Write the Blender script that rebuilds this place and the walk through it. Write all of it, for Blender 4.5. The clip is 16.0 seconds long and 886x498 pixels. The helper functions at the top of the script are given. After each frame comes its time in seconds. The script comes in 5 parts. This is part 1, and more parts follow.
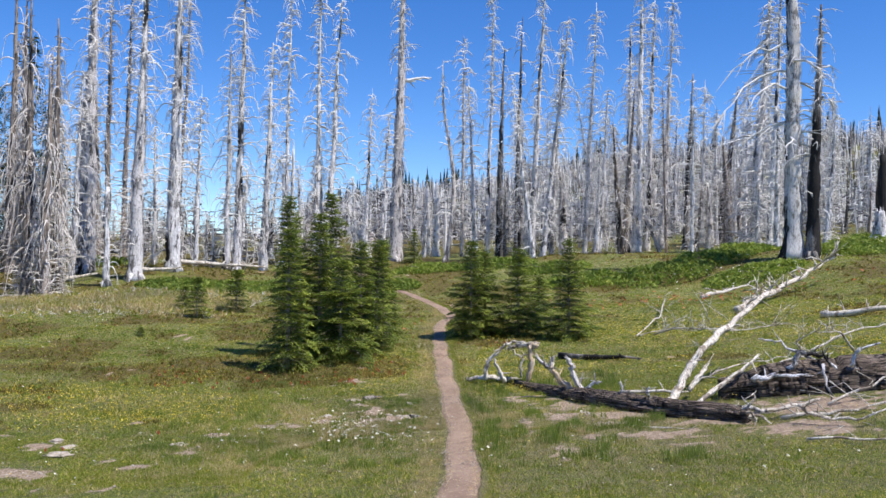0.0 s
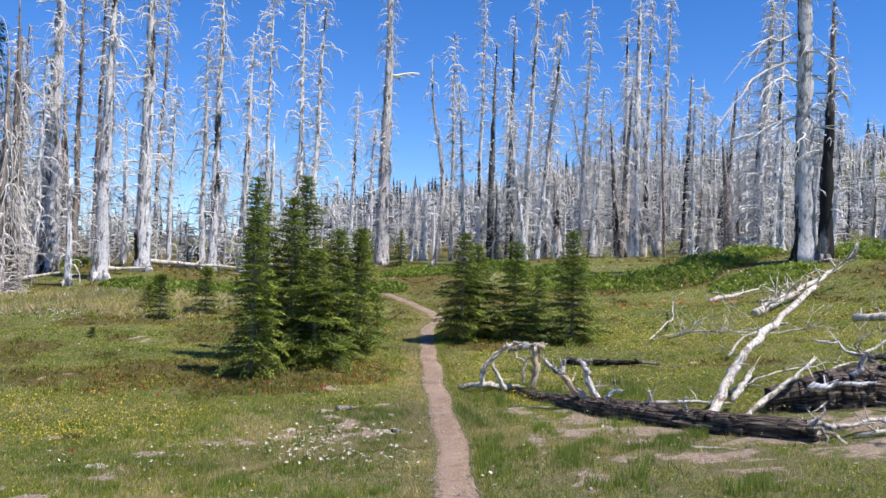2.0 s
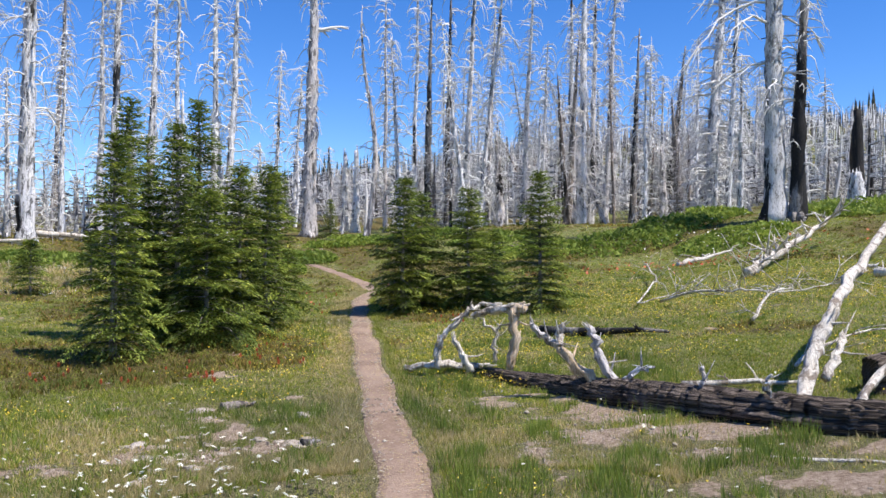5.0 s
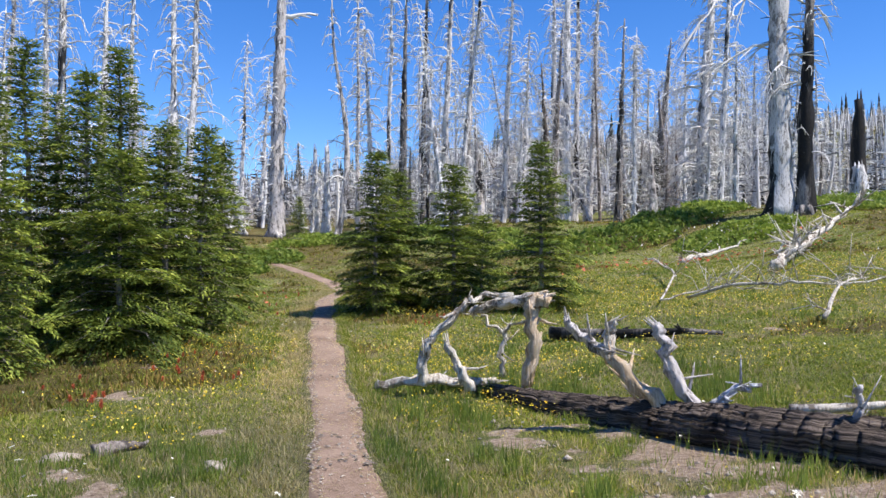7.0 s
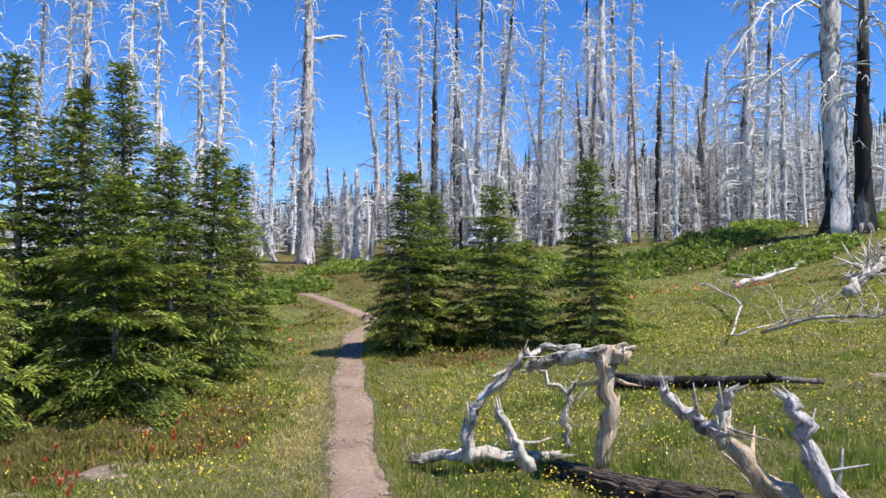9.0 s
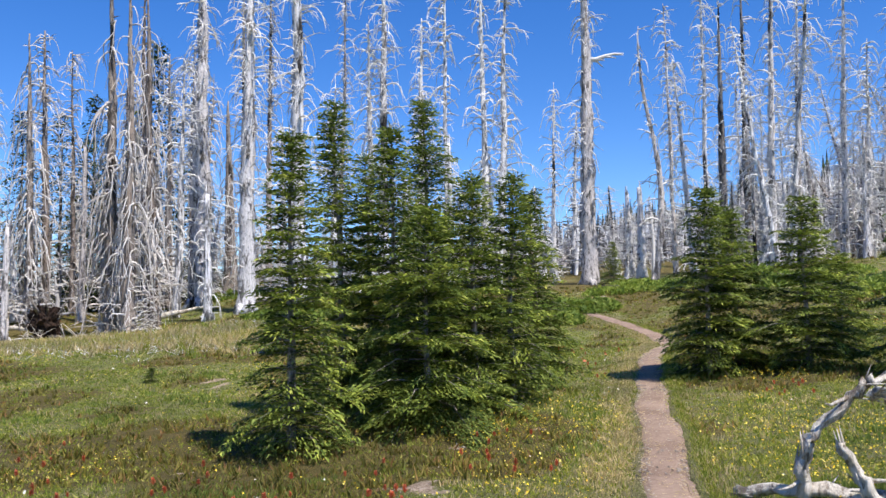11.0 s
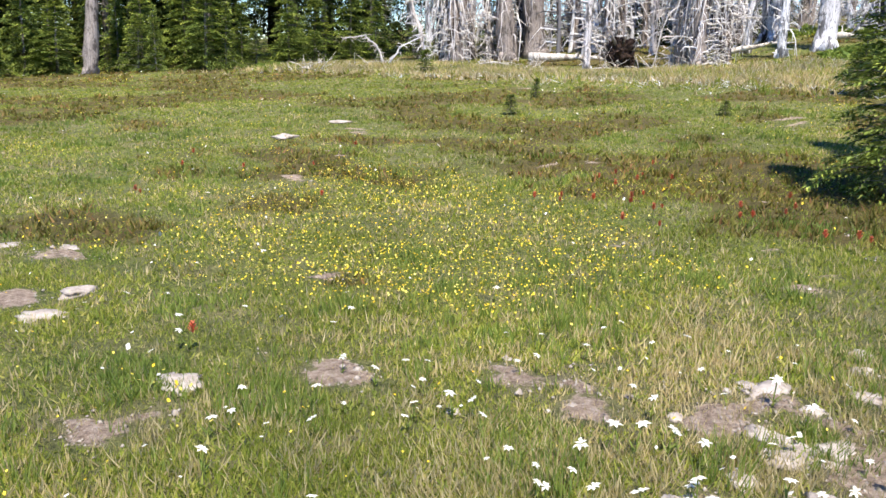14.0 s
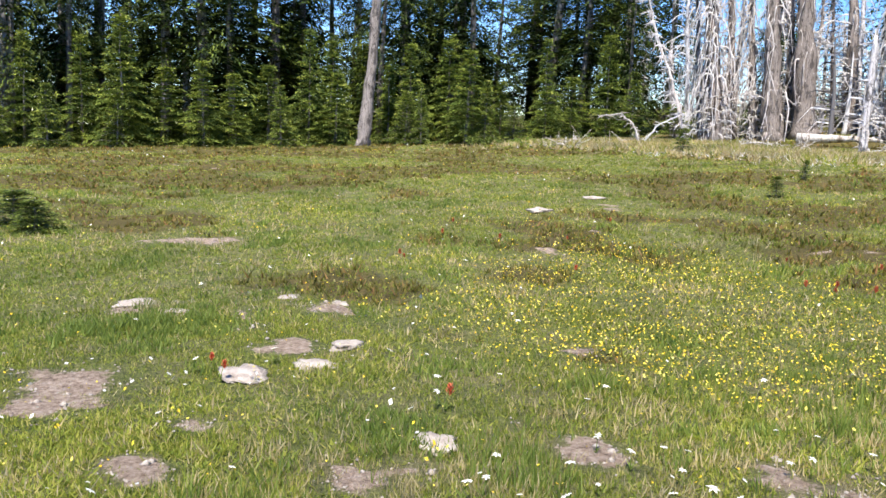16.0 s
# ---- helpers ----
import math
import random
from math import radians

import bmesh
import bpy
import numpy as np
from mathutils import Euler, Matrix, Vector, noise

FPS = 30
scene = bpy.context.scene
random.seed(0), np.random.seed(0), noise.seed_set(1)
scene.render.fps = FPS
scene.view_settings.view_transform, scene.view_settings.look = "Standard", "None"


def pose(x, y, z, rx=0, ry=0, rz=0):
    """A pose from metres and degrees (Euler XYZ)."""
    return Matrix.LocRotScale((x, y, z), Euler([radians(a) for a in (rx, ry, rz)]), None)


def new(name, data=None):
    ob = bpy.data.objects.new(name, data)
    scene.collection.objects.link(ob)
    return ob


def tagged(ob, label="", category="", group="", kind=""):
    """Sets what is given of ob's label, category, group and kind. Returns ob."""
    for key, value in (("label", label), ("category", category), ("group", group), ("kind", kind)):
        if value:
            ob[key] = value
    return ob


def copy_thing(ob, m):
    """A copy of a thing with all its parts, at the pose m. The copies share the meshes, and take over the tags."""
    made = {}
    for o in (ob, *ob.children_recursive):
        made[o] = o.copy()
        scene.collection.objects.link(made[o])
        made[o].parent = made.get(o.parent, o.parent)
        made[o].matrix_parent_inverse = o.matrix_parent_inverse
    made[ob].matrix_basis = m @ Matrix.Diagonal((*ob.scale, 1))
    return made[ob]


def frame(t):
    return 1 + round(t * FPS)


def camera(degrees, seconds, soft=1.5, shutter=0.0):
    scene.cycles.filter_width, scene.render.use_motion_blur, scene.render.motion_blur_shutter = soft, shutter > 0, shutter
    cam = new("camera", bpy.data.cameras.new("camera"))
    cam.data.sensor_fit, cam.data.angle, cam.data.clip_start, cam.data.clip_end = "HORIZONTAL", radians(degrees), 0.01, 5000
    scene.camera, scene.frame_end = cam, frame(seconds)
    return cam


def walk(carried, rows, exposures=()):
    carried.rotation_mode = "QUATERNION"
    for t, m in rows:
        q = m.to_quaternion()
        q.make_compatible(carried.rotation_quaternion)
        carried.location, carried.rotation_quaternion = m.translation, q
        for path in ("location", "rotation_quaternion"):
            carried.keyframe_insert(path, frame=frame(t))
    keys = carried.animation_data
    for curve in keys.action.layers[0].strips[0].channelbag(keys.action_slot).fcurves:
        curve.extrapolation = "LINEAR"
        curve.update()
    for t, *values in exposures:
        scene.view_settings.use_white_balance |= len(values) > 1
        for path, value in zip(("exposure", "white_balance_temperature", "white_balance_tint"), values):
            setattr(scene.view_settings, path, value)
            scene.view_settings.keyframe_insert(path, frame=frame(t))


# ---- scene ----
cam = camera(55.3, 16.0)
METRES, EYE, TILT, LEAN, TURN = 12.6, 1.55, 2.0, -1.2, 0.0
ROWS = [
    (0.0, 0.0, 0.0, 0.0, 0.0, 0.0, -0.0),
    (0.5, -0.0001, 0.0511, -0.008, 0.05, 0.03, 0.01),
    (1.0, -0.0044, 0.0994, -0.0163, 0.06, -0.06, 0.02),
    (1.5, -0.0028, 0.16, -0.0271, -0.74, 0.77, -0.41),
    (2.0, -0.0032, 0.2122, -0.0372, -0.85, 0.7, -0.46),
    (2.5, 0.0002, 0.2719, -0.0493, -0.99, 0.62, -0.48),
    (3.0, -0.0026, 0.3317, -0.0583, -1.07, 0.64, -0.55),
    (3.5, -0.0026, 0.3913, -0.0678, -1.07, 0.73, -0.66),
    (4.0, -0.0071, 0.4507, -0.0745, -1.18, 0.7, -0.63),
    (4.5, -0.005, 0.5087, -0.0818, -3.72, -0.59, 0.27),
    (7.0, 0.0125, 0.8115, -0.1194, -7.1, -0.14, 0.55),
    (7.5, 0.0144, 0.8673, -0.1219, -7.04, -0.29, 0.71),
    (8.0, 0.0221, 0.9106, -0.1167, -7.23, -0.18, 0.96),
    (10.5, 0.0049, 0.9335, -0.1061, 7.1, 3.92, 2.22),
    (11.0, 0.0012, 0.9317, -0.1071, 13.93, 3.43, 2.43),
    (11.5, -0.0032, 0.9292, -0.1084, 22.5, -0.64, 1.88),
    (12.0, -0.0073, 0.9276, -0.1119, 28.74, -6.33, 1.12),
    (12.5, -0.0096, 0.9253, -0.1141, 32.43, -11.12, 0.55),
    (13.0, -0.0126, 0.9225, -0.1142, 36.98, -13.41, 1.0),
    (13.5, -0.0159, 0.9173, -0.1146, 44.02, -13.72, 1.29),
    (14.0, -0.0184, 0.9141, -0.1151, 50.17, -13.07, 0.71),
    (14.5, -0.0201, 0.9128, -0.1156, 54.25, -12.25, 0.32),
    (15.0, -0.0221, 0.9106, -0.1155, 59.29, -9.94, 0.17),
    (15.5, -0.0229, 0.9083, -0.1153, 63.99, -8.41, -0.07),
    (16.0, -0.0233, 0.9069, -0.1154, 66.87, -7.96, -0.24),
]
walk(cam, [(t, pose(0, 0, EYE, TILT, LEAN, TURN) @ pose(METRES * x, METRES * y, METRES * z, 90 + pitch, roll, yaw)) for t, x, y, z, yaw, pitch, roll in ROWS],
     [(0.0, 0.30), (2.5, 0.36), (7.5, 0.46), (10.8, 0.44), (11.4, 0.36), (12.0, 0.52), (12.6, 0.80), (16.0, 0.84)])

# ---- light ----
SUN_AZ, SUN_EL = 123.0, 59.0          # degrees clockwise from +y, and above the horizon
world = bpy.data.worlds.new("sky")
scene.world = world
world.use_nodes = True
wn = world.node_tree
sky = wn.nodes.new("ShaderNodeTexSky")
sky.sky_type, sky.sun_disc = "NISHITA", False
sky.sun_elevation, sky.sun_rotation = radians(SUN_EL), radians(SUN_AZ)
sky.altitude, sky.air_density, sky.dust_density, sky.ozone_density = 1800, 1.0, 0.1, 2.5
wn.nodes["Background"].inputs["Strength"].default_value = 0.15
deep = wn.nodes.new("ShaderNodeHueSaturation")      # the clear mountain air's deep blue
deep.inputs["Hue"].default_value, deep.inputs["Saturation"].default_value = 0.512, 1.34
wn.links.new(sky.outputs["Color"], deep.inputs["Color"])
wn.links.new(deep.outputs["Color"], wn.nodes["Background"].inputs["Color"])
sun_data = bpy.data.lights.new("sun", "SUN")
sun_data.energy, sun_data.angle, sun_data.color = 5.0, radians(0.53), (1.0, 0.95, 0.88)
sun = new("sun", sun_data)
_d = Vector((math.sin(radians(SUN_AZ)) * math.cos(radians(SUN_EL)), math.cos(radians(SUN_AZ)) * math.cos(radians(SUN_EL)), math.sin(radians(SUN_EL))))
sun.rotation_euler = _d.to_track_quat("Z", "Y").to_euler()


# ---- materials ----
def mat(name, rough=0.8):
    m = bpy.data.materials.new(name)
    m.use_nodes = True
    m.node_tree.nodes["Principled BSDF"].inputs["Roughness"].default_value = rough
    m.node_tree.nodes["Principled BSDF"].inputs["Specular IOR Level"].default_value = 0.25
    return m, m.node_tree, m.node_tree.nodes["Principled BSDF"]


def node(nt, kind, **vals):
    n = nt.nodes.new(kind)
    for k, v in vals.items():
        n.inputs[k.replace("_", " ")].default_value = v
    return n


def tex(nt, scale, detail=4.0, rough=0.6, stretch=(1, 1, 1), coord="Position"):
    tc = nt.nodes.new("ShaderNodeNewGeometry" if coord == "Position" else "ShaderNodeTexCoord")
    mp = nt.nodes.new("ShaderNodeMapping")
    mp.inputs["Scale"].default_value = stretch
    nz = node(nt, "ShaderNodeTexNoise", Scale=scale, Detail=detail, Roughness=rough)
    nt.links.new(tc.outputs[coord], mp.inputs["Vector"])
    nt.links.new(mp.outputs["Vector"], nz.inputs["Vector"])
    return nz.outputs["Fac"]


def ramp(nt, src, stops):
    r = nt.nodes.new("ShaderNodeValToRGB")
    e = r.color_ramp.elements
    while len(e) < len(stops):
        e.new(0.5)
    for el, (p, c) in zip(e, stops):
        el.position, el.color = p, (*c, 1) if len(c) == 3 else c
    nt.links.new(src, r.inputs["Fac"])
    return r.outputs["Color"]


def mix(nt, fac, a, b, blend="MIX"):
    n = nt.nodes.new("ShaderNodeMix")
    n.data_type, n.blend_type = "RGBA", blend
    for sock, v in ((n.inputs[0], fac), (n.inputs[6], a), (n.inputs[7], b)):
        if isinstance(v, (float, int)):
            sock.default_value = v
        elif isinstance(v, tuple):
            sock.default_value = (*v, 1)
        else:
            nt.links.new(v, sock)
    return n.outputs[2]


def bump(nt, bsdf, src, strength, dist):
    b = node(nt, "ShaderNodeBump", Strength=strength, Distance=dist)
    nt.links.new(src, b.inputs["Height"])
    nt.links.new(b.outputs["Normal"], bsdf.inputs["Normal"])


def island(nt):
    return nt.nodes.new("ShaderNodeNewGeometry").outputs["Random Per Island"]


def leaf_mat(name, stops, glow=0.3, patch=0.35, boughs=False):
    """Thin plant matter: colours vary leaf by leaf and over broad patches, and light passes through."""
    m, nt, b = mat(name, 0.6)
    c = ramp(nt, island(nt), stops)
    broad = ramp(nt, tex(nt, patch, 3, 0.55), [(0.3, (0.66, 0.68, 0.62)), (0.7, (1.2, 1.1, 0.95))])
    c = mix(nt, 1.0, c, broad, "MULTIPLY")
    if boughs:      # crown's inner shade painted as dark needles; fresh growth at the tips is yellow-green
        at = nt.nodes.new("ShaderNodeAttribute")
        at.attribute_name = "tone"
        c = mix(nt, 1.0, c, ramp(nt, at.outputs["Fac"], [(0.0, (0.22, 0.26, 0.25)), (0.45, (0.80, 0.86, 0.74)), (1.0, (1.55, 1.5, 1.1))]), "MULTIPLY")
    nt.links.new(c, b.inputs["Base Color"])
    tr = nt.nodes.new("ShaderNodeBsdfTranslucent")
    nt.links.new(c, tr.inputs["Color"])
    mx = nt.nodes.new("ShaderNodeMixShader")
    mx.inputs[0].default_value = glow
    nt.links.new(b.outputs[0], mx.inputs[1])
    nt.links.new(tr.outputs[0], mx.inputs[2])
    nt.links.new(mx.outputs[0], nt.nodes["Material Output"].inputs["Surface"])
    return m


def wood_mat(name, light, mid, dark, char=0.0, tan=0.15, vary=True, flank=False):
    """Weathered wood: long vertical grain, cracks, warm worn patches and charred patches."""
    m, nt, b = mat(name, 0.75)
    grain = tex(nt, 9.0, 6, 0.7, (3.0, 3.0, 0.12))
    c = ramp(nt, grain, [(0.28, dark), (0.45, mid), (0.68, light)])
    warm = ramp(nt, tex(nt, 1.1, 4, 0.6, (1, 1, 0.4)), [(0.62 - tan, (0, 0, 0)), (0.8 - tan * 0.5, (1, 1, 1))])
    c = mix(nt, warm, c, mix(nt, 0.4, c, (0.34, 0.24, 0.16)))
    blotch = ramp(nt, tex(nt, 3.6, 6, 0.75, (1.0, 1.0, 0.35)), [(0.53, (0, 0, 0)), (0.58, (1, 1, 1))])
    c = mix(nt, blotch, c, mix(nt, 0.82 if char > -0.05 else 0.2, c, dark))
    burnt = ramp(nt, tex(nt, 0.8, 5, 0.65, (1.4, 1.4, 0.3)), [(0.64 - char, (0, 0, 0)), (0.70 - char, (1, 1, 1))])
    c = mix(nt, burnt, c, (0.022, 0.02, 0.019))
    if flank:       # fire has charred one side of the trunk, higher up more than at the foot
        pos = nt.nodes.new("ShaderNodeSeparateXYZ")
        nt.links.new(nt.nodes.new("ShaderNodeTexCoord").outputs["Object"], pos.inputs[0])
        side = nt.nodes.new("ShaderNodeMath")
        side.operation, side.inputs[1].default_value = "MULTIPLY_ADD", -0.9
        nt.links.new(pos.outputs["X"], side.inputs[0])
        nt.links.new(tex(nt, 1.3, 6, 0.7, (1.5, 1.5, 0.4)), side.inputs[2])
        c = mix(nt, ramp(nt, side.outputs[0], [(0.79, (0, 0, 0)), (0.83, (1, 1, 1))]), c, (0.02, 0.018, 0.017))
    fleck = ramp(nt, tex(nt, 14.0, 4, 0.7, (1.0, 1.0, 0.5)), [(0.55, (0, 0, 0)), (0.63, (1, 1, 1))])
    c = mix(nt, fleck, c, mix(nt, 0.6 if char > -0.05 else 0.25, c, dark))
    tone = ramp(nt, nt.nodes.new("ShaderNodeObjectInfo").outputs["Random"], [(0.0, (1, 1, 1)), (0.45, (1, 1, 1)), (0.75, (0.90, 0.87, 0.85)), (1.0, (0.76, 0.70, 0.66))])
    c = mix(nt, 1.0 if vary else 0.0, c, tone, "MULTIPLY")
    nt.links.new(c, b.inputs["Base Color"])
    bump(nt, b, grain, 0.9, 0.04)
    return m


SILVER = wood_mat("silver_wood", (0.90, 0.88, 0.89), (0.68, 0.66, 0.665), (0.045, 0.04, 0.038), 0.07, 0.05)
PALE = wood_mat("bleached_wood", (0.82, 0.76, 0.68), (0.64, 0.575, 0.49), (0.17, 0.125, 0.09), -0.04, 0.12, False)
BURNT = wood_mat("charred_wood", (0.46, 0.44, 0.42), (0.22, 0.20, 0.19), (0.05, 0.045, 0.04), 0.17)
CHAR = wood_mat("black_char", (0.05, 0.047, 0.045), (0.025, 0.023, 0.022), (0.012, 0.011, 0.011), 0.2)
SKIRT = wood_mat("grey_tan_wood", (0.46, 0.42, 0.39), (0.25, 0.21, 0.185), (0.05, 0.04, 0.033), 0.06, 0.22)
TWIG = wood_mat("grey_twigs", (0.88, 0.85, 0.82), (0.76, 0.73, 0.70), (0.42, 0.38, 0.35), -0.12, 0.05, False)
TAN_TWIG = wood_mat("tan_twigs", (0.90, 0.86, 0.83), (0.68, 0.63, 0.59), (0.18, 0.14, 0.115), -0.10, 0.12)
HALF_BURNT = wood_mat("half_charred_wood", (0.74, 0.71, 0.70), (0.60, 0.58, 0.575), (0.12, 0.11, 0.10), -0.02, 0.03, False, True)
TORN = wood_mat("torn_orange_wood", (0.84, 0.74, 0.60), (0.66, 0.47, 0.29), (0.16, 0.10, 0.06), -0.06, 0.2, False)
BARK = wood_mat("live_bark", (0.46, 0.41, 0.37), (0.27, 0.23, 0.20), (0.07, 0.058, 0.05), -0.04, 0.0)


def log_mat():
    m, nt, b = mat("blackened_bark", 0.85)
    ridges = tex(nt, 7.0, 7, 0.7, (0.35, 4.0, 4.0), "UV")
    c = ramp(nt, ridges, [(0.36, (0.010, 0.008, 0.007)), (0.47, (0.055, 0.042, 0.034)), (0.56, (0.20, 0.155, 0.125)), (0.72, (0.40, 0.33, 0.28))])
    nt.links.new(c, b.inputs["Base Color"])
    bump(nt, b, ridges, 1.0, 0.06)
    return m


LOG_BARK = log_mat()


def ground_mat():
    m, nt, b = mat("meadow_soil", 0.95)
    at = nt.nodes.new("ShaderNodeAttribute")
    at.attribute_name = "cover"
    sep = nt.nodes.new("ShaderNodeSeparateColor")
    nt.links.new(at.outputs["Color"], sep.inputs["Color"])
    fine = tex(nt, 30.0, 7, 0.85)
    mid = tex(nt, 1.7, 5, 0.6)
    green = ramp(nt, fine, [(0.33, (0.02, 0.03, 0.006)), (0.48, (0.12, 0.15, 0.03)), (0.66, (0.32, 0.33, 0.10))])
    dry = ramp(nt, fine, [(0.32, (0.07, 0.06, 0.03)), (0.52, (0.24, 0.20, 0.11)), (0.72, (0.46, 0.40, 0.26))])
    heath = ramp(nt, fine, [(0.32, (0.03, 0.027, 0.009)), (0.5, (0.12, 0.098, 0.03)), (0.70, (0.25, 0.18, 0.065))])
    soil = ramp(nt, tex(nt, 22.0, 6, 0.75), [(0.32, (0.16, 0.105, 0.068)), (0.5, (0.45, 0.33, 0.235)), (0.68, (0.66, 0.53, 0.405))])
    worn = nt.nodes.new("ShaderNodeMath")
    worn.operation, worn.use_clamp = "MULTIPLY_ADD", True
    nt.links.new(sep.outputs["Blue"], worn.inputs[0])
    worn.inputs[1].default_value = 0.5
    nt.links.new(ramp(nt, mid, [(0.42, (0.05, 0.05, 0.05)), (0.64, (0.55, 0.55, 0.55))]), worn.inputs[2])
    c = mix(nt, worn.outputs[0], green, dry)
    c = mix(nt, sep.outputs["Green"], c, heath)
    c = mix(nt, 1.0, c, ramp(nt, tex(nt, 3.2, 4, 0.7), [(0.35, (0.75, 0.78, 0.68)), (0.65, (1.2, 1.15, 1.1))]), "MULTIPLY")
    edge = nt.nodes.new("ShaderNodeMath")
    edge.operation = "ADD"
    nt.links.new(sep.outputs["Red"], edge.inputs[0])
    nt.links.new(tex(nt, 9.0, 7, 0.8), edge.inputs[1])
    c = mix(nt, ramp(nt, edge.outputs[0], [(0.83, (0, 0, 0)), (0.93, (1, 1, 1))]), c, soil)
    nt.links.new(c, b.inputs["Base Color"])
    bump(nt, b, fine, 0.9, 0.06)
    return m


def trail_mat():
    m, nt, b = mat("trodden_earth", 0.95)
    fine = tex(nt, 30.0, 6, 0.75)
    c = ramp(nt, fine, [(0.3, (0.15, 0.10, 0.07)), (0.5, (0.32, 0.225, 0.16)), (0.72, (0.47, 0.36, 0.28))])
    c = mix(nt, 0.6, c, ramp(nt, tex(nt, 2.2, 5, 0.65), [(0.35, (0.18, 0.115, 0.08)), (0.7, (0.39, 0.275, 0.205))]))
    nt.links.new(c, b.inputs["Base Color"])
    bump(nt, b, fine, 0.6, 0.03)
    return m


def rock_mat():
    m, nt, b = mat("pale_pumice", 0.95)
    n = tex(nt, 8.0, 7, 0.7)
    c = ramp(nt, n, [(0.3, (0.24, 0.19, 0.15)), (0.5, (0.44, 0.37, 0.30)), (0.72, (0.62, 0.55, 0.47))])
    nt.links.new(c, b.inputs["Base Color"])
    bump(nt, b, n, 0.9, 0.05)
    return m


GROUND, TRAIL, ROCK = ground_mat(), trail_mat(), rock_mat()
GRASS = leaf_mat("green_grass", [(0.0, (0.15, 0.22, 0.03)), (0.45, (0.31, 0.37, 0.055)), (0.8, (0.44, 0.46, 0.095)), (1.0, (0.62, 0.54, 0.22))], 0.5)
DRY = leaf_mat("dry_grass", [(0.0, (0.42, 0.36, 0.17)), (0.5, (0.60, 0.50, 0.27)), (1.0, (0.74, 0.64, 0.41))], 0.5)
LUSH = leaf_mat("tall_green_grass", [(0.0, (0.16, 0.24, 0.05)), (0.6, (0.26, 0.35, 0.07)), (1.0, (0.38, 0.44, 0.12))], 0.5)
HEATH = leaf_mat("heather", [(0.0, (0.10, 0.11, 0.022)), (0.45, (0.21, 0.20, 0.04)), (0.8, (0.31, 0.25, 0.07)), (1.0, (0.36, 0.19, 0.09))], 0.4)
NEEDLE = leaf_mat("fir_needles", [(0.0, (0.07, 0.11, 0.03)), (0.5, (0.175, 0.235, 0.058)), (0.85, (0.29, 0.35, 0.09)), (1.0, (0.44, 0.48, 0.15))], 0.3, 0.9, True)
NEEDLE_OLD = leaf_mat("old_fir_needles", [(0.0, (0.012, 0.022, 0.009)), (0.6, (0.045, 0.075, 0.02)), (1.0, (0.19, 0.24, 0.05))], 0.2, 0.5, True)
SHRUB = leaf_mat("shrub_leaves", [(0.0, (0.10, 0.17, 0.03)), (0.5, (0.23, 0.33, 0.055)), (1.0, (0.40, 0.47, 0.11))], 0.45)
YELLOW = leaf_mat("yellow_petals", [(0.0, (0.88, 0.56, 0.03)), (0.5, (0.90, 0.72, 0.06)), (1.0, (0.92, 0.82, 0.22))], 0.2, 3.0)
WHITE = leaf_mat("white_petals", [(0.0, (0.80, 0.80, 0.78)), (1.0, (0.90, 0.90, 0.86))], 0.2, 3.0)
RED = leaf_mat("red_bracts", [(0.0, (0.55, 0.10, 0.05)), (1.0, (0.72, 0.24, 0.13))], 0.2, 3.0)
DARK_SOIL, _nt, _b = mat("dark_root_soil", 0.95)
_n2 = tex(_nt, 9, 6, 0.7)
_nt.links.new(ramp(_nt, _n2, [(0.35, (0.018, 0.012, 0.009)), (0.6, (0.06, 0.035, 0.024)), (0.75, (0.14, 0.08, 0.05))]), _b.inputs["Base Color"])
bump(_nt, _b, _n2, 1.0, 0.1)
FAR_SNAG, _nt, _b = mat("far_dead_wood", 0.85)
_nt.links.new(ramp(_nt, island(_nt), [(0.0, (0.04, 0.037, 0.036)), (0.35, (0.17, 0.16, 0.158)), (0.65, (0.50, 0.48, 0.475)), (1.0, (0.90, 0.87, 0.86))]), _b.inputs["Base Color"])


# ---- terrain ----
BUMPS = ((-16, 45, 6, .75), (-21, 39.5, 5, -.5), (16, 42, 6, .8), (12, 37, 4, -.6), (8, 52, 8, .9), (.3, 36, 5, -.38), (-2.5, 22, 2.2, .2))


def smooth(a, b, v):
    t = np.clip((v - a) / (b - a), 0, 1)
    return t * t * (3 - 2 * t)


def height(x, y):
    """The lie of the land: meadow, the rise that the walk starts on, banks under the dead trees, and the burnt hill."""
    x, y = np.asarray(x, float), np.asarray(y, float)
    u, v = 30 * np.tanh(np.clip(x, -60, 60) / 30), np.clip(y, -30, 80)
    z = (-1.339948 + 0.068176 * u + 0.021123 * v + 0.004883 * u * u - 0.000822 * u * v + 0.000776 * v * v
         + 8.667e-5 * u**3 - 4.402e-5 * v * u * u - 1.73e-6 * u * v * v)
    z = z + 1.5 * np.exp(-(v / 5.5) ** 2 - (x / 12) ** 2)
    for bx, by, r, a in BUMPS:
        z = z + a * np.exp(-((x - bx) ** 2 + (y - by) ** 2) / r**2)
    r, az = np.hypot(x, y), np.degrees(np.arctan2(x, y))
    rise = np.interp(az, (-180, -60, -14, -9, 8, 24, 45, 70, 180), (-4, -8, -14, 16, 30, 36, 38, 20, -4))
    return z + rise * smooth(86, 300, r) - 14 * smooth(320, 900, r)


_grid = np.random.RandomState(5).rand(8, 64, 64)


